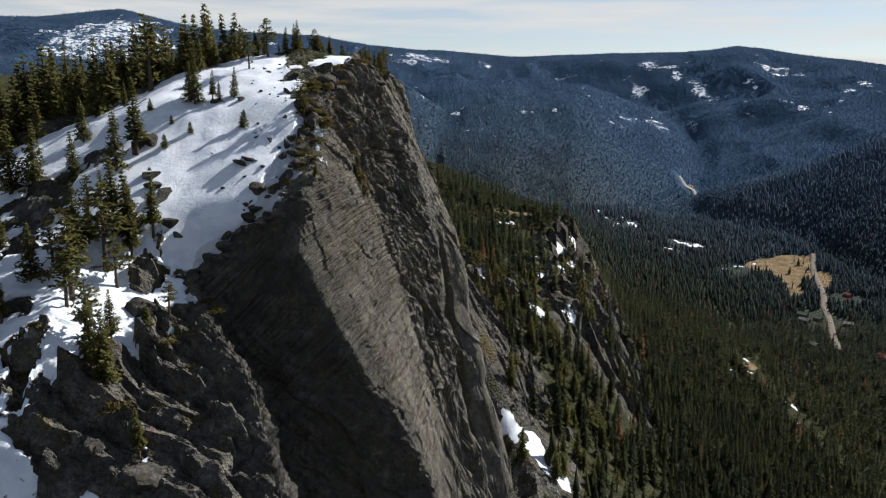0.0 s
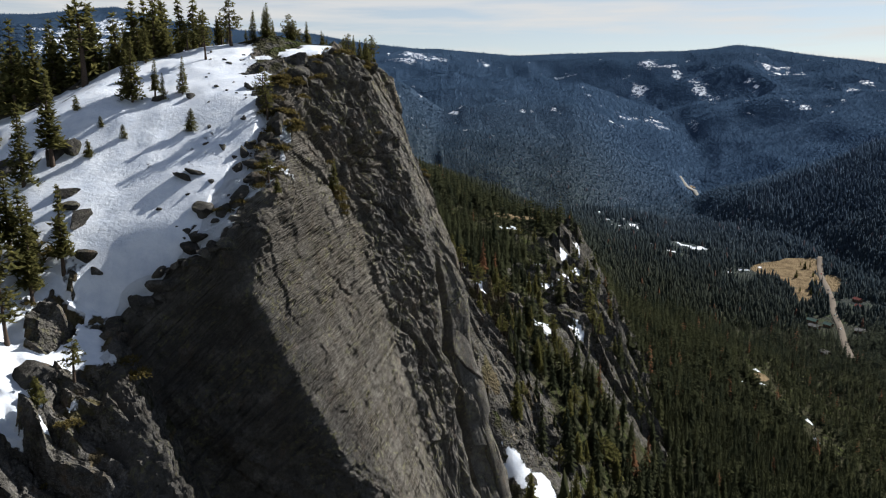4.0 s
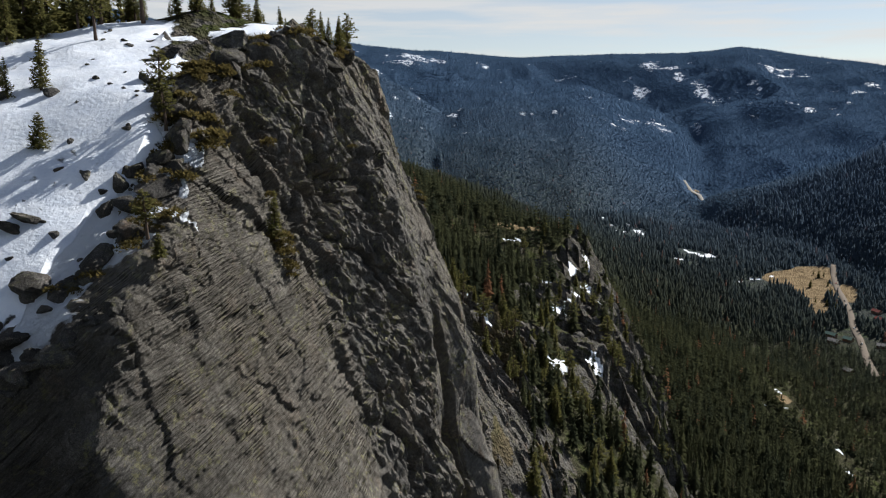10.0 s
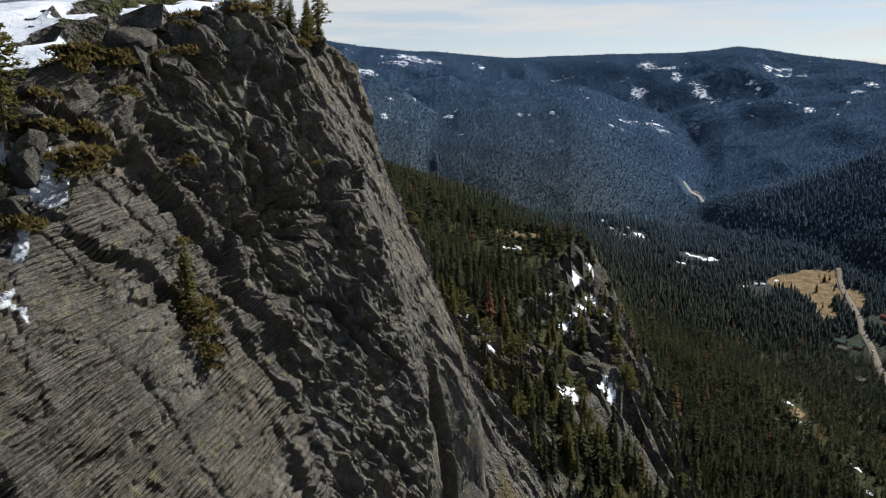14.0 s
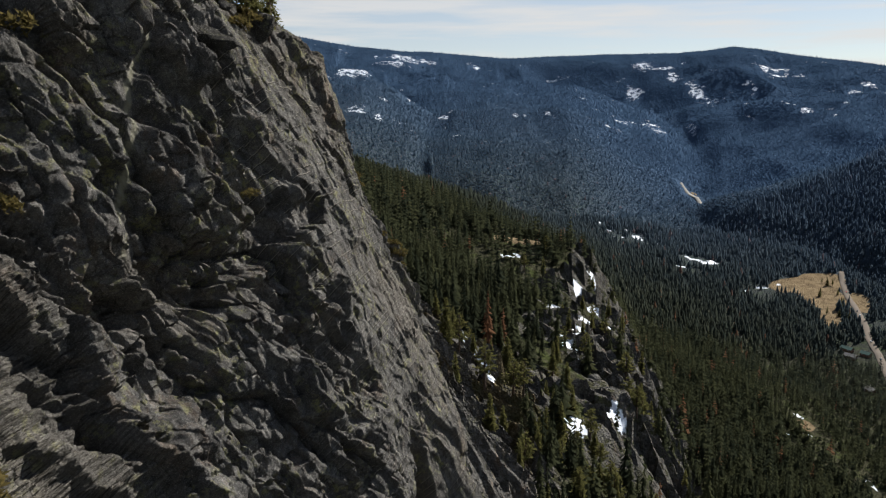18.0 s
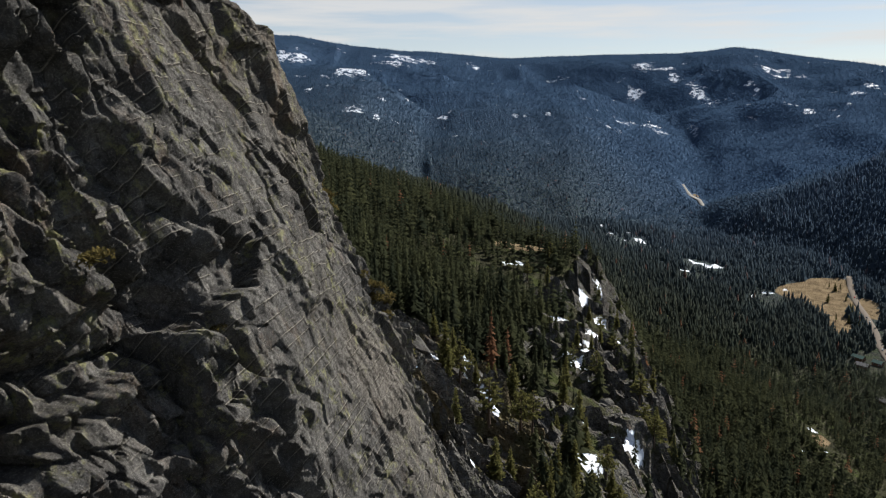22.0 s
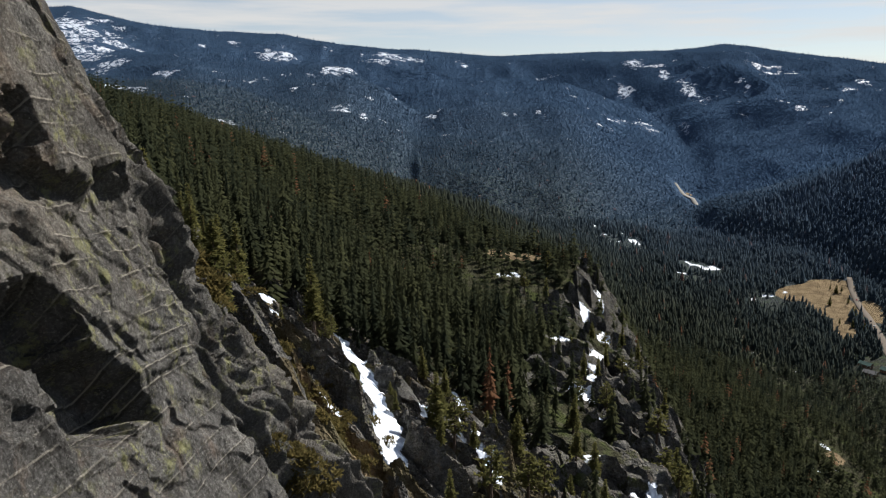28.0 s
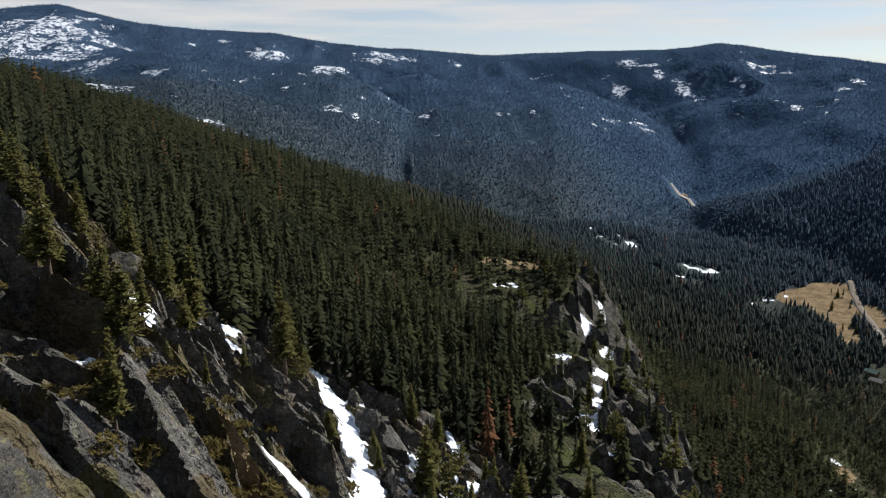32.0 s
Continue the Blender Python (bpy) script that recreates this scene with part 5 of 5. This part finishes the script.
for k in range(16):
    BUTTRESS.append((("slim", "pine", "fir")[k % 3], -60 - 44 * tree_rng.random(), 116 + 36 * tree_rng.random(), 9 + 8 * tree_rng.random()))
for kind, x, y, h in BUTTRESS:
    plant(kind, x, y, h, "tall olive-green conifer among rocks and snow", "trees on the lower buttress")
for kind, x, y, h in RIB:
    plant(kind, x, y, h, "tall green conifer rooted on the rocky rib", "trees on the rib")
for k in range(18):
    a, b = -62 + 88 * tree_rng.random(), 328 + 122 * tree_rng.random()
    if gully_distance(np.array([a]), np.array([b]))[0] > 4:
        plant(("fir", "slim", "young", "pine")[k % 4], a, b, (3.5 if k % 4 == 2 else 5) + 5 * tree_rng.random(), "small green conifer between rocks on the rib", "trees on the rib")
for k in range(16):
    plant(("slim", "fir")[k % 2], -78 + 36 * tree_rng.random(), 345 + 80 * tree_rng.random(), 8 + 8 * tree_rng.random(), "green conifer at the wooded upper edge of the rib", "trees on the rib")
# the wood behind the crest
x, y, rng = scatter(-270, -70, 165, 330, 8.6, 31)
edge_y = np.interp(x, [-260, -160, -112, -90, -78], [160, 172, 186, 198, 214])
keep = (y > edge_y) & (y < edge_y + 75) & (rng.random(len(x)) < 0.9)
wood = np.argsort(np.hypot(x[keep], y[keep]))
wx, wy = x[keep][wood], y[keep][wood]
for a, b in list(zip(wx, wy))[:90]:
    plant("wood", float(a), float(b), 13 + 9 * rng.random(), "dark green fir in the wood behind the crest", "wood behind the crest")
forest("crest_wood", "dark green conifer wood behind the snowy crest", wx[90:], wy[90:], rng, 20, 18, 8, 6, 1.2, True)
# single trees between snow and rock on the spur and below the crag
for k in range(38):
    a, b = 60 + 90 * rng.random(), 455 + 330 * rng.random()
    plant("slim" if k % 3 else "pine", a + 0.05 * (b - 455), b, 12 + 8 * rng.random(), "slender green conifer on the rocky spur", "trees on the spur")
for k in range(40):
    a, b = 28 + 60 * rng.random(), 262 + 150 * rng.random()
    plant("fir" if k % 3 else "pine", a, b, 9 + 8 * rng.random(), "green conifer on the slope below the cliff", "trees below the cliff")


for k in range(30):
    a, b = 6 + 58 * rng.random(), 335 + 122 * rng.random()
    if snow_amount(np.array([a]), np.array([b]))[0] < 0.4:
        plant(("fir", "slim", "pine")[k % 3], a, b, 8 + 8 * rng.random(), "green conifer on the slope below the cliff", "trees below the cliff")


for k in range(22):
    u = rng.random()
    a, b = 610 + 90 * u + 30 * (rng.random() - 0.5), 1150 + 190 * u + 60 * (rng.random() - 0.5)
    if float(road_distance(np.array([a]), np.array([b]))[0]) > 13:
        plant("fir" if k % 2 else "slim", a, b, 9 + 7 * rng.random(), "dark conifer standing in the dry valley meadow", "trees in the meadow")


# ---- rocks ----
def rock_mesh(seed, facets=10, detail=3):
    """An angular block: a sphere cut by planes, with chipped faces."""
    rng = np.random.default_rng(seed)
    bm = bmesh.new()
    bmesh.ops.create_icosphere(bm, subdivisions=detail, radius=1.0)
    p = np.array([q.co[:] for q in bm.verts])
    f = np.array([[q.index for q in t.verts] for t in bm.faces])
    bm.free()
    n = rng.normal(size=(facets, 3))
    n /= np.linalg.norm(n, axis=1, keepdims=True)
    d = 0.42 + 0.45 * rng.random(facets)
    dots = p @ n.T
    r = np.min(np.where(dots > 0.05, d / np.maximum(dots, 0.05), 9), axis=1)
    r = np.minimum(r, 1.15)
    p = p * r[:, None]
    p = p * np.array([1.0, 1.0, 0.8])
    c1, c2, cid, cflat = cells(p[:, 0] * 2.2 + seed, p[:, 1] * 2.2, p[:, 2] * 2.2, seed)
    p = p * (1 + 0.07 * (cid - 0.5) + 0.20 * cflat - 0.03 * smooth(0.1, 0, c2 - c1))[:, None]
    return mesh_from("block", p, f, M_ROCK, True, None, 28)


ROCKS = [rock_mesh(300 + k) for k in range(9)]
BLOCKS = [rock_mesh(400 + k, 8, 3) for k in range(7)]
SLABS = [rock_mesh(450 + k, 8, 4) for k in range(5)]


def lay_rock(x, y, size, label, group, name="boulder", sink=0.25, big=False, stretch=None):
    rng = tree_rng
    row = SLABS if stretch else BLOCKS if big else ROCKS
    ob = new(name, row[int(rng.integers(0, len(row)))])
    s = stretch or (size * (0.8 + 0.5 * rng.random()), size * (0.7 + 0.5 * rng.random()), size * (0.7 + 0.5 * rng.random()))
    ob.matrix_basis = pose(x, y, solid_z(x, y) + s[2] * (0.35 - sink), (rng.random() - 0.5) * 50, (rng.random() - 0.5) * 50, rng.random() * 360)
    ob.scale = s
    return tagged(ob, label, "rock", group)


for x, y, s in [(-38.7, 176.7, 1.9), (-37.5, 178.5, 1.3), (-47.8, 169.0, 2.0), (-46.3, 170.0, 1.4), (-65.8, 160.7, 2.5), (-63.5, 159.0, 2.3), (-67.5, 163, 1.8), (-60.4, 154.2, 2.0),
                (-58.8, 153.4, 1.2), (-34.8, 180.5, 1.5), (-33.5, 183.5, 2.2), (-35, 187.5, 1.8), (-37.4, 190, 1.5), (-36.2, 172.3, 1.3), (-35.0, 169.5, 1.6), (-33.8, 167.0, 1.4),
                (-40.2, 183.4, 0.7), (-43, 168.5, 0.6), (-51, 163, 0.6), (-42, 195, 1.0), (-44.5, 204, 1.1), (-53, 190.5, 1.4), (-60, 189, 1.3), (-71, 174, 2.6), (-74, 172, 2.2)]:
    lay_rock(x, y, s, "dark grey angular boulder half sunk in snow", "boulders in the snow")
for k in range(42):
    b = 158 + 62 * tree_rng.random()
    a = float(np.interp(b, [158, 168, 180, 190, 205, 222], [-44, -35, -36, -41, -44, -50])) - 11 * tree_rng.random() ** 2
    lay_rock(a, b, 0.35 + 0.8 * tree_rng.random() ** 2, "small dark rock poking out of the snow", "small rocks in the snow", sink=0.45)
# broken rim between snow and cliff
for k in range(64):
    b = 151 + 112 * tree_rng.random()
    a = float(np.interp(b, [150, 158, 180, 190, 207, 225, 240, 265], [-52, -41, -33, -36.5, -33, -26, -22, -22])) + (tree_rng.random() - 0.5) * 7
    lay_rock(a, b, 0.8 + 2.2 * tree_rng.random() ** 2, "broken grey rock along the rim of the cliff", "rocks along the rim", sink=0.55)
for k in range(34):
    u = tree_rng.random()
    lay_rock(float(np.interp(u, [0, 0.35, 0.7, 1], [-54, -46, -39, -30])) + (tree_rng.random() - 0.6) * 3, float(np.interp(u, [0, 0.35, 0.7, 1], [147, 152, 154.5, 157])) + (tree_rng.random() - 0.3) * 3,
             0.6 + 1.5 * tree_rng.random() ** 2, "broken grey rock along the rim of the cliff", "rocks along the rim", sink=0.5)
# buttress and gully
for k in range(16):
    b = 96 + 60 * tree_rng.random()
    a = -46 - 40 * tree_rng.random() ** 1.2
    if b > 152 or b > 143 and a > -56 or b > 128 and a < -64 and tree_rng.random() < 0.6:
        continue
    lay_rock(a, b, 1.0 + 2.4 * tree_rng.random() ** 2, "dark angular outcrop between patches of snow", "outcrops on the buttress", "rock_outcrop", 0.3, True)
# the rib beyond the crag
for k in range(46):
    b = 305 + 150 * tree_rng.random()
    a = -70 + 95 * tree_rng.random()
    if snow_amount(np.array([a]), np.array([b]))[0] > 0.3:
        continue
    lay_rock(a, b, 0.5 + 1.7 * tree_rng.random() ** 2.5, "weathered grey rock outcrop on the steep rib", "outcrops on the rib", "rock_outcrop", 0.5, True)
for x, y, s in [(-58, 404, (5, 5, 4)), (-46, 408, (6, 5, 4)), (-66, 400, (5, 4, 3)), (-8, 452, (7, 4, 4)), (4, 420, (8, 6, 5)), (-26, 424, (6, 5, 4)),
                (-2, 436, (6, 4, 5)), (12, 398, (6, 5, 5)), (20, 452, (8, 5, 5))]:
    lay_rock(x, y, 1, "large slabby grey rock outcrop with dark cracks", "large outcrops", "rock_outcrop", 0.6, True, s)
# the spur
for k in range(64):
    b = 455 + 345 * tree_rng.random()
    a = float(np.interp(b, [455, 548, 690, 800], [92, 118, 152, 156])) + (tree_rng.random() - 0.55) * 40
    lay_rock(a, b, 1.5 + 3.5 * tree_rng.random() ** 1.6, "dark grey rock outcrop on the forested spur", "outcrops on the spur", "rock_ledge", 0.5, True)


# ---- brush ----
def brush_mesh(seed):
    rng = np.random.default_rng(seed)
    v, f = [], []
    for k in range(75):
        a, r = rng.random() * 6.28, rng.random() ** 0.5 * (0.75 + 0.35 * rng.random())
        tuft(v, f, r * math.cos(a), r * math.sin(a), 0.62 * max(0.0, 1 - r * r) * (0.35 + 0.65 * rng.random()) + 0.04, 0.21, rng, 0.9, 1)
    v = np.array(v)
    return mesh_from("leaves", v, np.array(f), M_BRUSH, False, {"tint": np.repeat(rng.random(len(v) // 4), 4)})


BRUSH = [brush_mesh(500 + k) for k in range(4)]


def lay_brush(x, y, size, label, group, z=None):
    ob = new("shrub", BRUSH[int(tree_rng.integers(0, 4))])
    ob.matrix_basis = pose(x, y, (solid_z(x, y) if z is None else z) - 0.1 * size, (tree_rng.random() - 0.5) * 30, (tree_rng.random() - 0.5) * 30, tree_rng.random() * 360)
    ob.scale = (size * (0.8 + 0.6 * tree_rng.random()), size * (0.8 + 0.6 * tree_rng.random()), size * (0.6 + 0.4 * tree_rng.random()))
    return tagged(ob, label, "shrub", group)


for k in range(34):
    b = 185 + 70 * tree_rng.random()
    a = float(np.interp(b, [180, 190, 207, 225, 240, 265], [-32, -34, -32, -27, -24, -24])) + (tree_rng.random() - 0.5) * 8
    lay_brush(a, b, 1.0 + 1.3 * tree_rng.random(), "low brownish-green brush on the crest rocks", "brush on the crest")
for k in range(40):
    b = 160 + 40 * tree_rng.random()
    a = float(np.interp(b, [158, 168, 180, 190, 200], [-41, -32.5, -33.5, -36, -34])) + (tree_rng.random() - 0.5) * 4.5
    lay_brush(a, b, 0.7 + 1.1 * tree_rng.random(), "low dark brownish brush between rocks on the rim", "brush on the crest")
for k in range(70):
    b = 298 + 100 * tree_rng.random()
    a = -30 + 0.22 * (b - 310) * (tree_rng.random() - 0.6) + (tree_rng.random() - 0.5) * 52
    lay_brush(a, b, 0.9 + 1.5 * tree_rng.random(), "low olive and brown brush on the rocky slope", "brush on the rib")
for k in range(80):
    u = tree_rng.random()
    lay_brush(-29 + 20 * u + (tree_rng.random() - 0.5) * 7, 374 - 38 * u + (tree_rng.random() - 0.5) * 7, 1.1 + 1.5 * tree_rng.random(), "olive-green brush in a band down the rib", "brush on the rib")
for k in range(48):
    u = tree_rng.random()
    lay_brush(-48 + 30 * u + (tree_rng.random() - 0.5) * 4, 331 + 4 * u + (tree_rng.random() - 0.5) * 7, 0.8 + 1.1 * tree_rng.random(), "yellow-green brush along the upper slabs", "brush on the rib")
# tufts on the ledges of the crag's far end
ledges = [v.co.copy() for v in list(cliff.data.vertices)[::7] if 272 < v.co.y < 302 and 372 < v.co.z < 393]
for k in range(9):
    spot = ledges[int(tree_rng.integers(0, len(ledges)))]
    for p in sorted(ledges, key=lambda c: (c - spot).length)[0:90:15]:
        lay_brush(p.x, p.y, 0.7 + 0.9 * tree_rng.random(), "olive-green brush on a ledge of the crag", "brush on the rib", p.z)
for k in range(26):
    lay_brush(-45 - 40 * tree_rng.random(), 95 + 60 * tree_rng.random(), 1.0 + 1.8 * tree_rng.random(), "low dark green brush between rocks and snow", "brush on the buttress")


# growth in the cracks of the face
plant("fir", -22.8, 187.2, 6.6, "small green fir growing from a ledge in the cliff", "growth on the cliff face", 380.6)
for x, y, z, s in [(-22, 187.4, 380.5, 1.9), (-21.2, 186.6, 378.6, 1.7), (-20.8, 185.8, 377.2, 1.5), (-21.6, 187.9, 379.6, 1.4), (-21.0, 187.0, 376.6, 1.4), (-20.2, 185, 375.8, 0.9), (-24, 191, 386, 1.1), (-26, 200, 393, 1.3), (-30, 196, 400, 1.6),
                   (-13, 232, 384, 0.7), (-11, 240, 378, 0.6), (-16, 222, 391, 0.8), (-12.6, 251, 386, 0.6)]:
    lay_brush(x, y, s, "brown and green brush in a crack of the cliff", "growth on the cliff face", z)


# ---- valley: road, cars, cabins ----
def ribbon(name, line, width, mat, lift, label):
    p = np.array(line, float)
    t = np.linspace(0, len(p) - 1, 160)
    xy = spline_rows(np.c_[p, np.zeros(len(p))], t)[:, :2]
    d = np.gradient(xy, axis=0)
    d /= np.linalg.norm(d, axis=1, keepdims=True)
    side = np.stack([-d[:, 1], d[:, 0]], 1)
    cols = []
    for o in (-0.5, -0.47, 0, 0.47, 0.5):
        q = xy + side * width * o
        cols.append(np.c_[q, ground_z(xy[:, 0], xy[:, 1]) + lift - (0.9 if abs(o) == 0.5 else 0)])
    v = np.stack(cols, 1).reshape(-1, 3)
    return tagged(new(name, mesh_from(name, v, grid_faces(160, 5), mat, True)), label, "road", kind="structure")


ribbon("road", ROAD, 9.5, M_ASPHALT, 0.9, "pale grey asphalt highway through the valley")
ribbon("far_road", [(790, 2165), (806, 2290), (822, 2390), (826, 2480)], 13, M_GRAVEL, 1.2, "pale far stretch of the highway")

M_GLASS = make_plain("dark_glass", (0.02, 0.025, 0.03), 0.15, 1.0, 0.1)
M_TYRE = make_plain("tyre_rubber", (0.02, 0.02, 0.02), 0.9, 4.0, 0.2)
PAINTS = [make_plain("white_paint", (0.75, 0.75, 0.75), 0.35, 1.0, 0.03), make_plain("red_paint", (0.45, 0.03, 0.03), 0.35, 1.0, 0.05),
          make_plain("dark_paint", (0.05, 0.06, 0.08), 0.35, 1.0, 0.05)]
M_TIMBER = make_plain("stained_timber", (0.16, 0.10, 0.065), 0.8, 3.0, 0.35)
ROOFS = [make_plain("green_metal_roof", (0.10, 0.16, 0.13), 0.5, 0.8, 0.2), make_plain("red_metal_roof", (0.22, 0.065, 0.05), 0.5, 0.8, 0.2),
         make_plain("grey_shingle", (0.20, 0.19, 0.18), 0.85, 2.0, 0.3)]


def box_mesh(name, sx, sy, sz, mat, bevel=0.0, top=1.0):
    bm = bmesh.new()
    bmesh.ops.create_cube(bm, size=1.0)
    for q in bm.verts:
        k = top if q.co.z > 0 else 1.0
        q.co = Vector((q.co.x * sx * k, q.co.y * sy * k, (q.co.z + 0.5) * sz))
    if bevel:
        bmesh.ops.bevel(bm, geom=list(bm.edges), offset=bevel, segments=2, affect="EDGES")
    me = bpy.data.meshes.new(name)
    bm.to_mesh(me)
    bm.free()
    me.materials.append(mat)
    return me


def wheel_mesh():
    bm = bmesh.new()
    bmesh.ops.create_cone(bm, cap_ends=True, segments=14, radius1=0.34, radius2=0.34, depth=0.24)
    bmesh.ops.rotate(bm, verts=bm.verts, cent=(0, 0, 0), matrix=Matrix.Rotation(radians(90), 3, "Y"))
    me = bpy.data.meshes.new("wheel")
    bm.to_mesh(me)
    bm.free()
    me.materials.append(M_TYRE)
    return me


WHEEL = wheel_mesh()


def make_car(x, y, turn, paint, label):
    car = new("car", None)
    car.matrix_basis = pose(x, y, float(ground_z(x, y)) + 0.95, 0, 0, turn)
    part("body", box_mesh("body", 1.8, 4.5, 0.75, paint, 0.12), car, m=pose(0, 0, 0.3))
    part("windows", box_mesh("windows", 1.66, 2.5, 0.55, M_GLASS, 0.1, 0.82), car, "dark glass windows", pose(0, -0.2, 1.04))
    part("roof", box_mesh("roof", 1.4, 1.9, 0.07, paint, 0.02), car, m=pose(0, -0.2, 1.57))
    for a in (-0.82, 0.82):
        for b in (-1.4, 1.4):
            part("wheel", WHEEL, car, "black tyre", pose(a, b, 0.34))
    return tagged(car, label, "car", "cars on the highway")


for x, y, turn, paint, label in [(595, 1058, -27, PAINTS[0], "white car on the valley highway"), (648, 1172, -27, PAINTS[0], "white car on the valley highway"),
                                 (657, 1194, -27, PAINTS[2], "dark car on the valley highway"), (571, 998, -24, PAINTS[0], "white car on the valley highway"),
                                 (700, 1298, -26, PAINTS[1], "red car on the valley highway")]:
    make_car(x, y, turn, paint, label)


def make_cabin(x, y, turn, sx, sy, roof_mat, label):
    """A timber cabin with a gabled roof."""
    h = new("cabin", None)
    h.matrix_basis = pose(x, y, float(ground_z(x, y)) + 0.6, 0, 0, turn)
    wall_h, ridge = 3.4, 2.4
    bm = bmesh.new()
    a, b = sx / 2, sy / 2
    ring = [(-a, 0), (a, 0), (a, wall_h), (0, wall_h + ridge), (-a, wall_h)]
    front = [bm.verts.new((u, -b, w - 1.5 * (w == 0))) for u, w in ring]
    back = [bm.verts.new((u, b, w - 1.5 * (w == 0))) for u, w in ring]
    bm.faces.new(front)
    bm.faces.new(back[::-1])
    for k in range(5):
        bm.faces.new((front[k], back[k], back[(k + 1) % 5], front[(k + 1) % 5]))
    bmesh.ops.recalc_face_normals(bm, faces=bm.faces)
    me = bpy.data.meshes.new("wall")
    bm.to_mesh(me)
    bm.free()
    me.materials.append(M_TIMBER)
    part("wall", me, h)
    run = math.hypot(a + 0.7, ridge + 0.45)
    for s in (-1, 1):
        tilt = math.degrees(math.atan2(ridge, a)) * s
        part("roof", box_mesh("roof", run, sy + 1.4, 0.22, roof_mat), h, "",
             pose(s * (a + 0.7) / 2, 0, wall_h + ridge / 2 - 0.05, 0, tilt, 0))
    part("door", box_mesh("door", 1.0, 0.12, 2.05, M_TIMBER), h, "plank door", pose(0.6, -b - 0.06, 0))
    for u in (-a * 0.55, a * 0.6):
        win = part("window", box_mesh("window", 1.3, 0.12, 1.2, PAINTS[0]), h, "white-framed window", pose(u, -b - 0.07, 1.1))
        part("pane", box_mesh("pane", 1.1, 0.04, 1.0, M_GLASS), win, "", pose(0, -0.06, 0.1))
    for w in (-b * 0.5, b * 0.5):
        win = part("window", box_mesh("window", 0.12, 1.4, 1.2, PAINTS[0]), h, "white-framed window", pose(-a - 0.07, w, 1.1))
        part("pane", box_mesh("pane", 0.04, 1.2, 1.0, M_GLASS), win, "", pose(-0.06, 0, 0.1))
    part("chimney", box_mesh("chimney", 0.7, 0.7, 2.2, ROOFS[2]), h, "", pose(a * 0.4, b * 0.4, wall_h + ridge * 0.4))
    return tagged(h, label, "house", "cabins in the valley")


for x, y, turn, sx, sy, k in [(546, 1030, 30, 8, 14, 0), (560, 1012, 30, 8, 11, 0), (536, 1005, 35, 9, 14, 2), (669, 1128, 20, 8, 12, 1), (650, 1090, 20, 8, 11, 1), (590, 985, 60, 9, 12, 2),
                              (497, 900, 10, 9, 13, 2), (560, 850, 15, 10, 14, 1)]:
    make_cabin(x, y, turn, sx, sy, ROOFS[k], ("green-roofed", "red-roofed", "grey-roofed")[k] + " timber cabin beside the highway")

for row in PATTERNS.values():
    for ob in row:
        if ob["used"] == 0:
            for o in (*ob.children_recursive, ob):
                bpy.data.objects.remove(o)
        else:
            del ob["used"]
